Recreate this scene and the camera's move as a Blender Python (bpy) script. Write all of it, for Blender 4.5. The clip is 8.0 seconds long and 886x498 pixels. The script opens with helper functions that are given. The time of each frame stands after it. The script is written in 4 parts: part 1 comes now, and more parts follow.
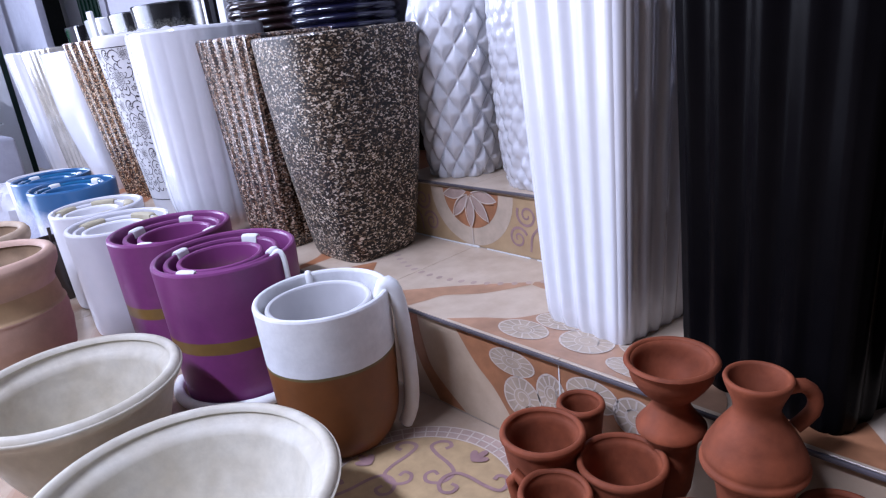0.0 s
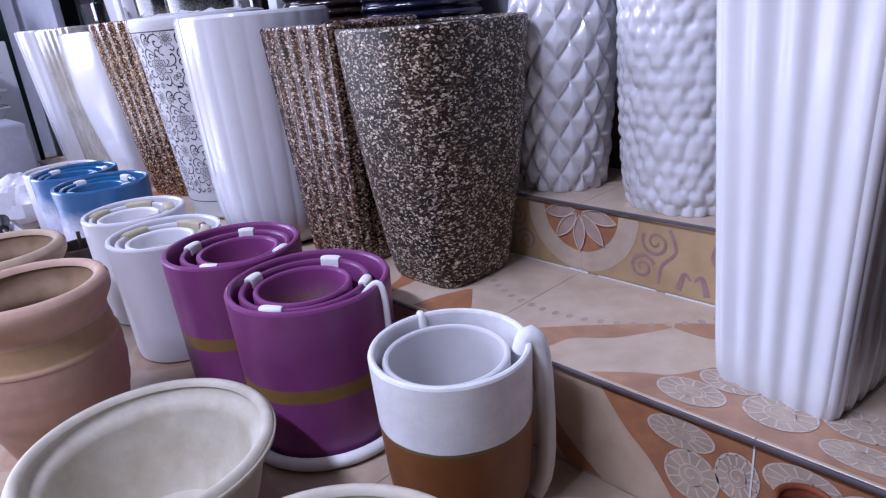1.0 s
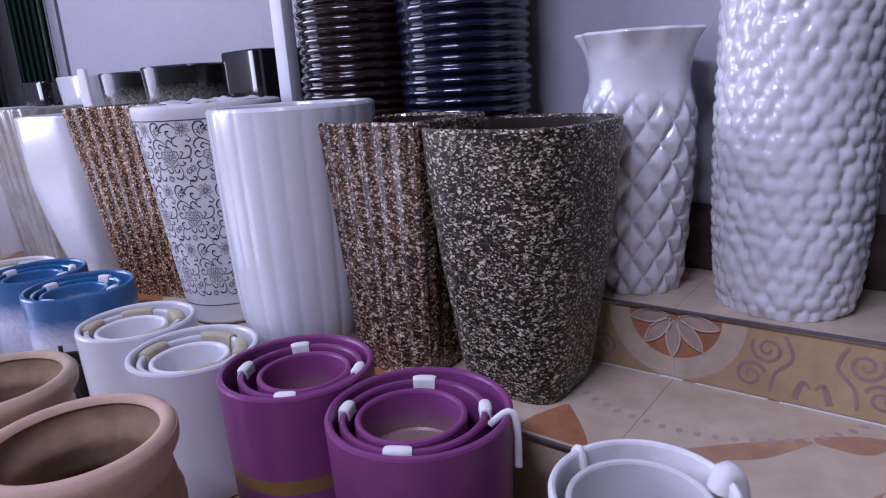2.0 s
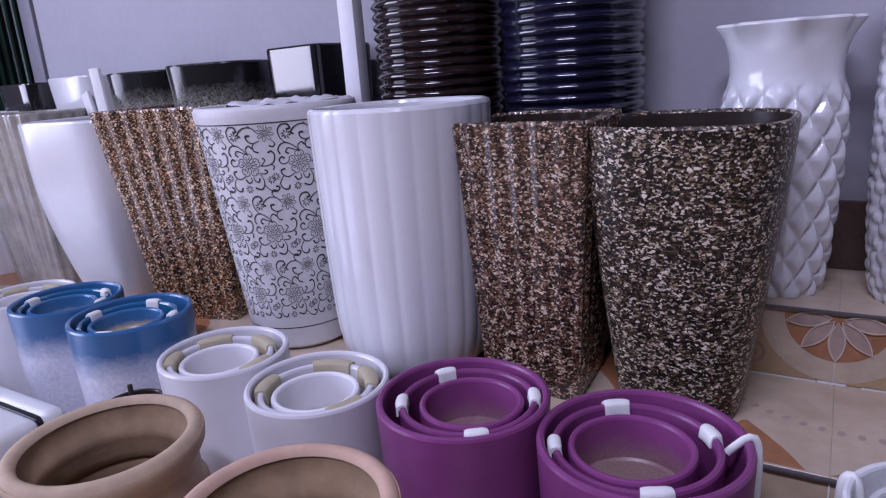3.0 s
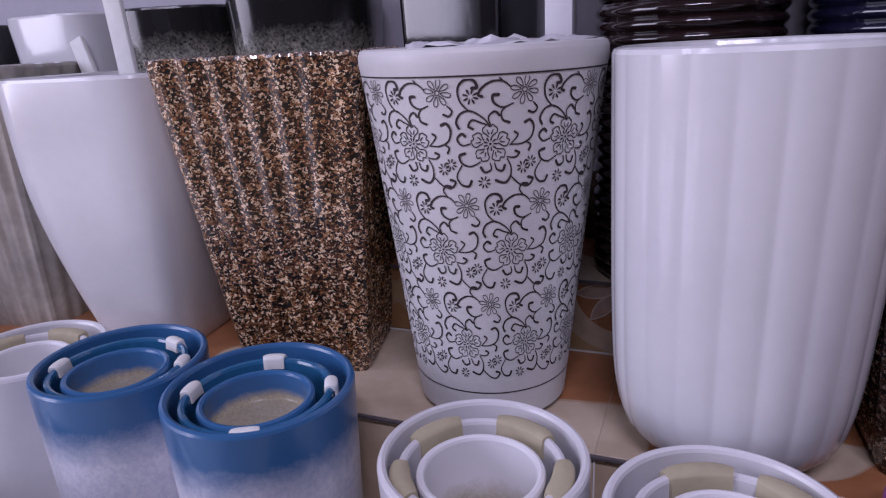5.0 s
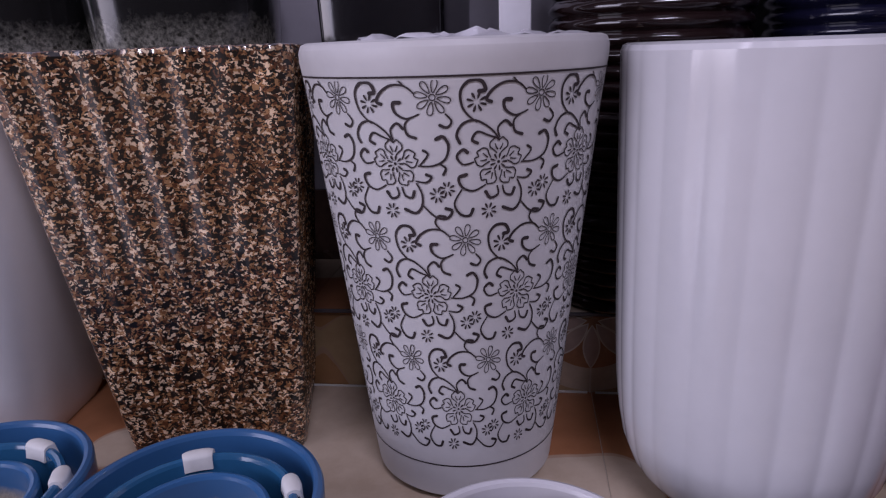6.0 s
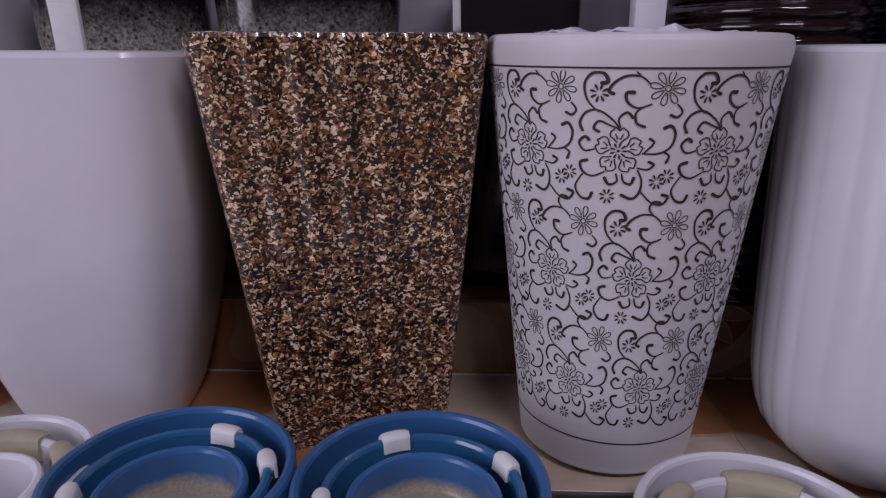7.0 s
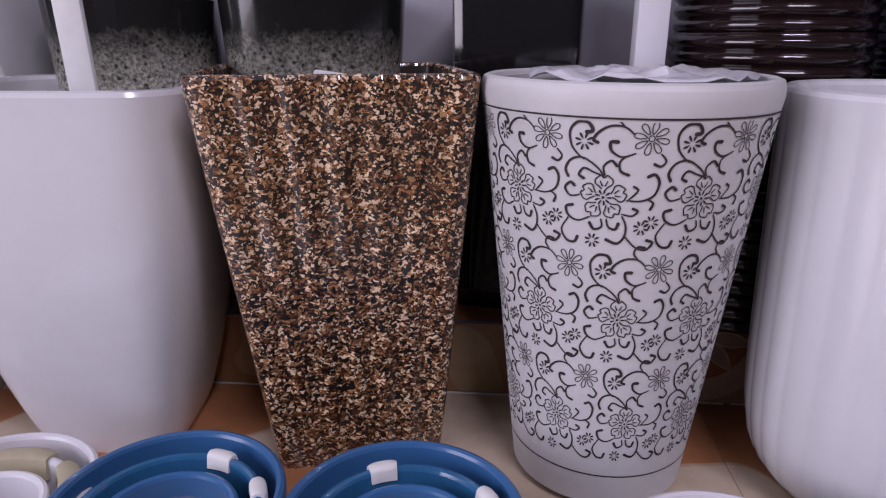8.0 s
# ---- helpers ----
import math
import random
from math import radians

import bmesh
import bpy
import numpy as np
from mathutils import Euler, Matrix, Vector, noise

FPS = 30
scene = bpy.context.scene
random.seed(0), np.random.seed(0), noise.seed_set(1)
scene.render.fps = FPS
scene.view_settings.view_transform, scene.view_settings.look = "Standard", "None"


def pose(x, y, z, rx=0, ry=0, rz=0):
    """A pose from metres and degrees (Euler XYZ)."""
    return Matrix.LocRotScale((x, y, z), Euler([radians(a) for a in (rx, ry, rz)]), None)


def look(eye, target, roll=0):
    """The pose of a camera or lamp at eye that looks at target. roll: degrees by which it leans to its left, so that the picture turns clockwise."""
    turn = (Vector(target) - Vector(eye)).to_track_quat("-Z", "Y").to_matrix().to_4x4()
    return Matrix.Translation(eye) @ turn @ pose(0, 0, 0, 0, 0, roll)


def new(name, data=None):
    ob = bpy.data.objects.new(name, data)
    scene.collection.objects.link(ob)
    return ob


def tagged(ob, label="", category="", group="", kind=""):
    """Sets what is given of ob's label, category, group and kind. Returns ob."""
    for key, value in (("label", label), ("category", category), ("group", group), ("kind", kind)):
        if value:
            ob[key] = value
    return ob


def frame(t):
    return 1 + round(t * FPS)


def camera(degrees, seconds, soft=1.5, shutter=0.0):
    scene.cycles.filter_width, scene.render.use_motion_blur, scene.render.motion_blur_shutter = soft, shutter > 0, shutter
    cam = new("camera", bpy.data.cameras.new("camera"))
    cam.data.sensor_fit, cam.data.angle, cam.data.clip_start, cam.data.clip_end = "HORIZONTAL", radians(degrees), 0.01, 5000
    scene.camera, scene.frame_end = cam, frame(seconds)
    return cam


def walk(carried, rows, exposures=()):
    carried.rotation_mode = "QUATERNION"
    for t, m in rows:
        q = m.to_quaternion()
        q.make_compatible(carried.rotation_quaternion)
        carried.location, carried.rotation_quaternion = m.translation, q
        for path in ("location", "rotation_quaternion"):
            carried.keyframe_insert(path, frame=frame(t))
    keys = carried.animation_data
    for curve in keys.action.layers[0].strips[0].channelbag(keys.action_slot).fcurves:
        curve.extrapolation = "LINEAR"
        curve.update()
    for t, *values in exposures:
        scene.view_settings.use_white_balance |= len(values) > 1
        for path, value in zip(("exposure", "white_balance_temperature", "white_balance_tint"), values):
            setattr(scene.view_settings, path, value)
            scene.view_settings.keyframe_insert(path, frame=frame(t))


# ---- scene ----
cam = camera(68.0, 8.0, soft=1.2)
PATH = [
    (0, (-0.026, 0.213, 0.518), (-1.44, 1.47, -0.131), -6.5),
    (0.5, (-0.154, 0.241, 0.534), (-1.608, 1.42, -0.17), -6.9),
    (1, (-0.258, 0.199, 0.549), (-1.644, 1.459, -0.153), -5.3),
    (1.2, (-0.296, 0.155, 0.559), (-1.667, 1.497, -0.005), -4.2),
    (2.3, (-0.623, 0.078, 0.597), (-1.76, 1.643, 0.089), -2.7),
    (2.5, (-0.687, 0.06, 0.598), (-1.803, 1.645, 0.105), -2.2),
    (3, (-0.825, -0.005, 0.604), (-1.842, 1.635, 0.08), -4.1),
    (3.5, (-0.973, 0.038, 0.588), (-1.924, 1.697, 0.003), -3.8),
    (4, (-1.127, 0.091, 0.579), (-2.144, 1.709, -0.011), -3.5),
    (4.5, (-1.304, 0.083, 0.588), (-2.201, 1.753, -0.049), -2.5),
    (4.7, (-1.363, 0.089, 0.585), (-2.175, 1.804, -0.046), -2.6),
    (5.8, (-1.582, 0.225, 0.561), (-2.006, 2.093, -0.014), -3.0),
    (6, (-1.613, 0.228, 0.564), (-1.862, 2.123, -0.023), -2.1),
    (6.5, (-1.738, 0.206, 0.582), (-1.787, 2.113, -0.019), -1.4),
    (7, (-1.838, 0.188, 0.558), (-1.904, 2.1, -0.024), -0.0),
    (7.5, (-1.796, 0.252, 0.551), (-1.809, 2.149, -0.083), -1.1),
    (8, (-1.806, 0.191, 0.606), (-1.947, 2.087, -0.015), 0.2),
]
# the phone's automatic exposure and white balance along the way
EXPOSURES = [(0.0, 1.30, 5280, 15), (1.0, 0.90, 5290, 21), (2.5, 0.30, 5400, 28), (3.0, 0.31, 5470, 28), (3.5, 0.24, 5480, 27), (4.0, 0.22, 5580, 28), (4.5, 0.10, 5720, 30), (6.0, -0.34, 6000, 29), (6.5, -0.50, 6060, 28), (7.0, -0.52, 6140, 28), (7.5, -0.30, 6220, 27), (8.0, 0.06, 6250, 26)]
walk(cam, [(t, look(eye, target, roll)) for t, eye, target, roll in PATH], EXPOSURES)

# ---- light ----
world = bpy.data.worlds.new("world")
scene.world = world
world.use_nodes = True
_bg = world.node_tree.nodes["Background"]
_sky = world.node_tree.nodes.new("ShaderNodeTexSky")
_sky.sky_type, _sky.sun_disc = "NISHITA", False
_sky.sun_elevation, _sky.sun_rotation = radians(40), radians(250)
world.node_tree.links.new(_sky.outputs[0], _bg.inputs[0])
_bg.inputs[1].default_value = 0.1


def area_lamp(name, eye, target, sx, sy, watts, colour):
    lamp = bpy.data.lights.new(name, "AREA")
    lamp.shape, lamp.size, lamp.size_y, lamp.energy, lamp.color = "RECTANGLE", sx, sy, watts, colour
    ob = new(name, lamp)
    ob.matrix_world = look(eye, target)
    return ob


# daylight in the open shop front, and two ceiling tubes
area_lamp("shopfront_daylight", (-4.38, -1.35, 1.30), (0, -0.6, 0.6), 2.3, 2.0, 72, (0.90, 0.90, 1.0))
area_lamp("ceiling_tube_light", (-0.95, -0.9, 2.53), (-0.95, -0.9, 0), 1.15, 0.12, 47, (0.93, 0.90, 1.0))
area_lamp("ceiling_tube_light", (-2.9, -0.9, 2.53), (-2.9, -0.9, 0), 1.15, 0.12, 5, (0.93, 0.90, 1.0))

# ---- materials ----
def nodes_of(name):
    m = bpy.data.materials.new(name)
    m.use_nodes = True
    nt = m.node_tree
    return m, nt, nt.nodes["Principled BSDF"]


def add(nt, kind, **props):
    n = nt.nodes.new(kind)
    for k, v in props.items():
        if k in n.inputs:
            n.inputs[k].default_value = v
    return n


def ramp(nt, src, stops, interp="LINEAR"):
    r = nt.nodes.new("ShaderNodeValToRGB")
    r.color_ramp.interpolation = interp
    els = r.color_ramp.elements
    while len(els) < len(stops):
        els.new(0.5)
    for e, (p, c) in zip(els, stops):
        e.position, e.color = p, (*c, 1)
    nt.links.new(src, r.inputs[0])
    return r.outputs[0]


def mix(nt, fac, a, b, mode="MIX"):
    n = nt.nodes.new("ShaderNodeMix")
    n.data_type, n.blend_type = "RGBA", mode
    for sock, v in ((n.inputs[0], fac), (n.inputs[6], a), (n.inputs[7], b)):
        if isinstance(v, bpy.types.NodeSocket):
            nt.links.new(v, sock)
        elif isinstance(v, tuple):
            sock.default_value = (*v, 1)
        else:
            sock.default_value = v
    return n.outputs[2]


def coords(nt):
    return nt.nodes.new("ShaderNodeTexCoord").outputs["Object"]


def tex_noise(nt, scale, detail=4, rough=0.55, vec=None):
    n = add(nt, "ShaderNodeTexNoise", Scale=scale, Detail=detail, Roughness=rough)
    nt.links.new(vec or coords(nt), n.inputs["Vector"])
    return n.outputs[0]


def bump(nt, p, height, strength, dist):
    b = add(nt, "ShaderNodeBump", Strength=strength, Distance=dist)
    nt.links.new(height, b.inputs["Height"])
    nt.links.new(b.outputs[0], p.inputs["Normal"])


def plain(name, colour, rough=0.4, vary=0.12, scale=9.0, bumpy=0.0, coat=0.0, spec=0.5, grain=60.0, dirt=None):
    """One surface with soft blotches, fine grain and uneven gloss."""
    m, nt, p = nodes_of(name)
    dark = tuple(c * (1 - vary) for c in colour) if dirt is None else dirt
    big = ramp(nt, tex_noise(nt, scale), [(0.35, dark), (0.65, colour)])
    fine = ramp(nt, tex_noise(nt, grain, 6), [(0.3, (1 - vary * 0.7,) * 3), (0.7, (1, 1, 1))])
    nt.links.new(mix(nt, 1.0, big, fine, "MULTIPLY"), p.inputs["Base Color"])
    r = nt.nodes.new("ShaderNodeMapRange")
    r.inputs["To Min"].default_value, r.inputs["To Max"].default_value = rough * 0.8, rough * 1.25
    nt.links.new(tex_noise(nt, scale * 2.3), r.inputs[0])
    nt.links.new(r.outputs[0], p.inputs["Roughness"])
    p.inputs["Coat Weight"].default_value = coat
    p.inputs["Coat Roughness"].default_value = 0.08
    p.inputs["Specular IOR Level"].default_value = spec
    if bumpy:
        bump(nt, p, tex_noise(nt, grain * 1.5, 5), bumpy, 0.002)
    return m


def speckled(name, ground, flecks, scale, rough, coat, stretch):
    """Terrazzo-like glaze: flecks of several colours on a dark ground, stretched sideways a little."""
    m, nt, p = nodes_of(name)
    mp = nt.nodes.new("ShaderNodeMapping")
    mp.inputs["Scale"].default_value = (1, 1, stretch)
    mp.inputs["Rotation"].default_value = (0.12, 0.15, 0.4)
    nt.links.new(coords(nt), mp.inputs[0])
    warp = add(nt, "ShaderNodeTexNoise", Scale=scale * 0.55, Detail=3)
    nt.links.new(mp.outputs[0], warp.inputs["Vector"])
    vec = nt.nodes.new("ShaderNodeVectorMath")
    vec.operation = "MULTIPLY_ADD"
    nt.links.new(warp.outputs[1], vec.inputs[0])
    vec.inputs[1].default_value = (0.011, 0.011, 0.011)
    nt.links.new(mp.outputs[0], vec.inputs[2])
    v = add(nt, "ShaderNodeTexVoronoi", Scale=scale)
    nt.links.new(vec.outputs[0], v.inputs["Vector"])
    cell = nt.nodes.new("ShaderNodeSeparateColor")
    nt.links.new(v.outputs["Color"], cell.inputs[0])
    col = ramp(nt, cell.outputs[0], flecks, "CONSTANT")
    big = tex_noise(nt, 48.0, 4, 0.65)
    tint = ramp(nt, big, [(0.35, (0.62, 0.58, 0.54)), (0.65, (1.1, 1.05, 1.0))])
    col = mix(nt, 1.0, col, tint, "MULTIPLY")
    nt.links.new(mix(nt, 0.04, col, ground), p.inputs["Base Color"])
    p.inputs["Roughness"].default_value = rough
    p.inputs["Coat Weight"].default_value = coat
    p.inputs["Coat Roughness"].default_value = 0.06
    p.inputs["Specular IOR Level"].default_value = 0.3
    bump(nt, p, v.outputs["Distance"], 0.12, 0.001)
    return m


def faded(name, top, low, z0, z1, rough, coat, fleck=None, ragged=1.1, grain=330.0, craters=False):
    """Glaze that changes from one colour to another up the height of the piece, with a speckled edge."""
    m, nt, p = nodes_of(name)
    sep = nt.nodes.new("ShaderNodeSeparateXYZ")
    nt.links.new(coords(nt), sep.inputs[0])
    wob = add(nt, "ShaderNodeTexNoise", Scale=55.0, Detail=6, Roughness=0.75)
    nt.links.new(coords(nt), wob.inputs["Vector"])
    ma = nt.nodes.new("ShaderNodeMath")
    ma.operation = "MULTIPLY_ADD"
    nt.links.new(wob.outputs[0], ma.inputs[0])
    ma.inputs[1].default_value = (z1 - z0) * ragged
    nt.links.new(sep.outputs[2], ma.inputs[2])
    r = nt.nodes.new("ShaderNodeMapRange")
    r.inputs["From Min"].default_value = z0 + (z1 - z0) * ragged * 0.5
    r.inputs["From Max"].default_value = z1 + (z1 - z0) * ragged * 0.5
    nt.links.new(ma.outputs[0], r.inputs[0])
    spots = ramp(nt, tex_noise(nt, grain, 3, 0.7), [(0.40, fleck or tuple(c * 0.75 for c in low)), (0.6, low)])
    if craters:
        v = add(nt, "ShaderNodeTexVoronoi", Scale=105.0)
        nt.links.new(coords(nt), v.inputs["Vector"])
        ring = ramp(nt, v.outputs["Distance"], [(0.0, (0.35, 0.34, 0.30)), (0.16, (0.12, 0.12, 0.10)), (0.34, (1, 1, 1))])
        spots = mix(nt, 1.0, spots, ring, "MULTIPLY")
    nt.links.new(mix(nt, r.outputs[0], spots, top), p.inputs["Base Color"])
    p.inputs["Roughness"].default_value = rough
    p.inputs["Coat Weight"].default_value = coat
    bump(nt, p, tex_noise(nt, 25.0, 3), 0.06, 0.002)
    return m


def banded(name, bands, rough):
    """Painted bands up the height: rows of (height, colour)."""
    m, nt, p = nodes_of(name)
    sep = nt.nodes.new("ShaderNodeSeparateXYZ")
    nt.links.new(coords(nt), sep.inputs[0])
    wob = nt.nodes.new("ShaderNodeMath")
    wob.operation = "MULTIPLY_ADD"
    nt.links.new(tex_noise(nt, 18.0, 4), wob.inputs[0])
    wob.inputs[1].default_value = 0.004
    nt.links.new(sep.outputs[2], wob.inputs[2])
    r = nt.nodes.new("ShaderNodeMapRange")
    r.inputs["From Max"].default_value = 0.5
    nt.links.new(wob.outputs[0], r.inputs[0])
    col = ramp(nt, r.outputs[0], [((h + 0.002) / 0.5, c) for h, c in bands], "CONSTANT")
    worn = ramp(nt, tex_noise(nt, 30.0, 6, 0.7), [(0.3, (0.82, 0.82, 0.82)), (0.65, (1, 1, 1))])
    nt.links.new(mix(nt, 1.0, col, worn, "MULTIPLY"), p.inputs["Base Color"])
    p.inputs["Roughness"].default_value = rough
    bump(nt, p, tex_noise(nt, 120.0, 4), 0.08, 0.001)
    return m


def tile_mat(name, base, band, vein, scale, offset=(0.0, 0.0, 0.0), plain_from=None, lo=0.47, hi=0.60):
    """Printed floor tile: cream ground with broad wavy bands, thin outlines and mottling."""
    m, nt, p = nodes_of(name)
    geo = nt.nodes.new("ShaderNodeNewGeometry")
    mp = nt.nodes.new("ShaderNodeMapping")
    mp.inputs["Location"].default_value = offset
    nt.links.new(geo.outputs["Position"], mp.inputs[0])
    n = add(nt, "ShaderNodeTexNoise", Scale=scale, Detail=1.0, Roughness=0.3)
    nt.links.new(mp.outputs[0], n.inputs["Vector"])
    col = ramp(nt, n.outputs[0], [(0.0, base), (lo, vein), (lo + 0.008, band), (hi, band), (hi + 0.006, vein), (hi + 0.012, base)], "CONSTANT")
    if plain_from is not None:
        sx = nt.nodes.new("ShaderNodeSeparateXYZ")
        nt.links.new(geo.outputs["Position"], sx.inputs[0])
        gt = nt.nodes.new("ShaderNodeMath")
        gt.operation = "GREATER_THAN"
        nt.links.new(sx.outputs[0], gt.inputs[0])
        gt.inputs[1].default_value = plain_from
        col = mix(nt, gt.outputs[0], col, base)
    mott = ramp(nt, tex_noise(nt, 26.0, 5, 0.6, geo.outputs["Position"]), [(0.3, (0.80, 0.76, 0.72)), (0.7, (1, 1, 1))])
    col = mix(nt, 1.0, col, mott, "MULTIPLY")
    info = nt.nodes.new("ShaderNodeObjectInfo")
    each = ramp(nt, info.outputs["Random"], [(0.0, (0.93, 0.92, 0.90)), (1.0, (1.0, 1.0, 1.0))])
    nt.links.new(mix(nt, 1.0, col, each, "MULTIPLY"), p.inputs["Base Color"])
    rr = nt.nodes.new("ShaderNodeMapRange")
    rr.inputs["To Min"].default_value, rr.inputs["To Max"].default_value = 0.22, 0.42
    nt.links.new(tex_noise(nt, 11.0, 5, 0.6, geo.outputs["Position"]), rr.inputs[0])
    nt.links.new(rr.outputs[0], p.inputs["Roughness"])
    return m


WHITE = plain("white_glaze", (0.71, 0.71, 0.73), 0.16, 0.04, 6.0, 0.03, 0.4)
WHITE_MATT = plain("white_matt_glaze", (0.64, 0.63, 0.63), 0.5, 0.06, 12.0, 0.06)
WHITE_SOFT = plain("white_satin_glaze", (0.66, 0.65, 0.68), 0.3, 0.05, 8.0, 0.03, 0.15)
SPECKLE = speckled("granite_glaze", (0.02, 0.015, 0.011), [(0.0, (0.005, 0.0035, 0.003)), (0.42, (0.05, 0.031, 0.018)), (0.57, (0.13, 0.09, 0.055)), (0.68, (0.70, 0.64, 0.54)), (0.82, (0.010, 0.007, 0.005)), (0.90, (0.33, 0.26, 0.18))], 300.0, 0.45, 0.15, 1.6)
SPECKLE_BROWN = speckled("brown_granite_glaze", (0.04, 0.022, 0.014), [(0.0, (0.008, 0.005, 0.004)), (0.34, (0.10, 0.046, 0.025)), (0.54, (0.20, 0.11, 0.062)), (0.67, (0.72, 0.61, 0.50)), (0.82, (0.010, 0.007, 0.005)), (0.90, (0.36, 0.24, 0.155))], 310.0, 0.45, 0.9, 1.4)
SPECKLE_RUST = speckled("rust_granite_glaze", (0.05, 0.025, 0.015), [(0.0, (0.005, 0.0035, 0.0025)), (0.39, (0.13, 0.046, 0.016)), (0.53, (0.26, 0.115, 0.043)), (0.625, (0.92, 0.73, 0.51)), (0.77, (0.007, 0.0045, 0.0035)), (0.86, (0.44, 0.245, 0.11))], 345.0, 0.42, 1.0, 1.2)
BEIGE = plain("beige_striped_glaze", (0.42, 0.39, 0.34), 0.18, 0.3, 14.0, 0.05, 0.5)
BLACK = plain("black_glaze", (0.010, 0.009, 0.011), 0.10, 0.2, 9.0, 0.04, 0.6)
BLACK_DEEP = plain("soft_black_glaze", (0.003, 0.0026, 0.003), 0.24, 0.2, 9.0, 0.04, 0.0, 0.03)
BROWN_BLACK = plain("dark_brown_glaze", (0.020, 0.010, 0.010), 0.10, 0.3, 9.0, 0.05, 0.7)
NAVY = plain("navy_glaze", (0.010, 0.010, 0.030), 0.10, 0.3, 9.0, 0.05, 0.7)
PURPLE = plain("purple_matt_glaze", (0.210, 0.048, 0.175), 0.38, 0.16, 11.0, 0.05)
PURPLE_BAND = banded("purple_glaze_with_gold_band", [(0.0, (0.210, 0.048, 0.175)), (0.092, (0.22, 0.13, 0.035)), (0.112, (0.210, 0.048, 0.175))], 0.38)
MUG_BAND = banded("white_over_brown_glaze", [(0.0, (0.21, 0.078, 0.022)), (0.130, (0.17, 0.13, 0.05)), (0.134, (0.80, 0.80, 0.80))], 0.42)
BLUE = plain("blue_glaze", (0.030, 0.148, 0.315), 0.14, 0.2, 9.0, 0.03, 0.5)
BLUE_FADE = faded("blue_glaze_fading_to_grey", (0.034, 0.122, 0.285), (0.68, 0.68, 0.75), 0.148, 0.196, 0.30, 0.3, (0.56, 0.57, 0.67), 0.7, 130.0)
SMOKE_FADE = faded("black_glaze_fading_to_ash", (0.012, 0.012, 0.012), (0.50, 0.48, 0.40), 0.295, 0.360, 0.16, 0.2, (0.16, 0.155, 0.13), 1.0, 240.0, True)
TERRA = plain("terracotta", (0.26, 0.069, 0.027), 0.72, 0.34, 22.0, 0.25, 0.0, 0.25)
TERRA_BAND = banded("pale_terracotta_with_tan_band", [(0.0, (0.50, 0.315, 0.225)), (0.168, (0.43, 0.285, 0.145)), (0.203, (0.52, 0.345, 0.25))], 0.75)
CLAY_IN = plain("brown_clay_inside", (0.34, 0.23, 0.135), 0.75, 0.3, 14.0, 0.3, 0.0, 0.3)
TERRA_TAN = plain("tan_clay", (0.50, 0.38, 0.26), 0.72, 0.2, 8.0, 0.2, 0.0, 0.3)
CREAM = plain("cream_clay", (0.62, 0.585, 0.48), 0.62, 0.2, 13.0, 0.25, dirt=(0.50, 0.45, 0.34))
FOAM = plain("white_foam", (0.78, 0.78, 0.76), 0.75, 0.08, 25.0, 0.15)
CARD = plain("tan_cardboard", (0.45, 0.40, 0.27), 0.8, 0.12, 25.0, 0.1)
RUBBER = plain("black_plastic", (0.012, 0.012, 0.013), 0.4, 0.2, 25.0, 0.05)
PLASTIC = plain("white_plastic", (0.72, 0.73, 0.72), 0.35, 0.06, 7.0, 0.02)
# clay of the cup and twig; inside tall pots it stands for shade
DARK_CLAY_AND_SHADE = plain("dark_clay_and_inner_shade", (0.034, 0.023, 0.017), 0.35, 0.3, 20.0, 0.1, 0.2)
PURPLE_IN = faded("purple_glaze_over_tan", (0.210, 0.048, 0.175), (0.26, 0.17, 0.15), 0.134, 0.168, 0.38, 0.0)
BLUE_IN = faded("blue_glaze_over_tan", (0.036, 0.132, 0.31), (0.44, 0.38, 0.27), 0.171, 0.181, 0.3, 0.2)
WHITE_IN = faded("white_glaze_over_tan", (0.74, 0.73, 0.76), (0.46, 0.42, 0.31), 0.112, 0.138, 0.35, 0.1)
OCHRE = plain("ochre_print", (0.50, 0.36, 0.19), 0.3, 0.14, 30.0)
ORANGE = plain("orange_print", (0.40, 0.185, 0.088), 0.3, 0.2, 30.0)
ORANGE_PALE = plain("pale_orange_print", (0.47, 0.275, 0.165), 0.3, 0.25, 18.0)
CREAMP = plain("cream_print", (0.54, 0.44, 0.33), 0.3, 0.12, 30.0)
LILAC = plain("lilac_print", (0.47, 0.35, 0.29), 0.3, 0.18, 40.0)
FAN = plain("beige_fan_print", (0.50, 0.40, 0.295), 0.3, 0.2, 45.0)
PALE = plain("pale_line_print", (0.62, 0.54, 0.46), 0.3, 0.1, 40.0)
MAUVE = plain("mauve_scroll_print", (0.36, 0.225, 0.215), 0.3, 0.2, 40.0)
TRIM = plain("grey_edge_strip", (0.13, 0.115, 0.125), 0.45, 0.25, 20.0)
GREEN = plain("dark_green_metal", (0.010, 0.045, 0.026), 0.4, 0.3, 10.0)
# near black: the darkness of the unlit back room put into its walls
DARKR = plain("back_room_darkness", (0.02, 0.022, 0.02), 0.7, 0.5, 3.0)
GREY = plain("grey_wrapped_card", (0.36, 0.36, 0.42), 0.6, 0.15, 8.0)
CLEAR = plain("crumpled_white_plastic", (0.70, 0.69, 0.73), 0.25, 0.1, 25.0, 0.3)
INK = plain("dark_engraving", (0.042, 0.028, 0.030), 0.7, 0.3, 30.0)
PAINT = plain("lavender_white_wall_paint", (0.44, 0.425, 0.475), 0.6, 0.10, 2.0, 0.08)
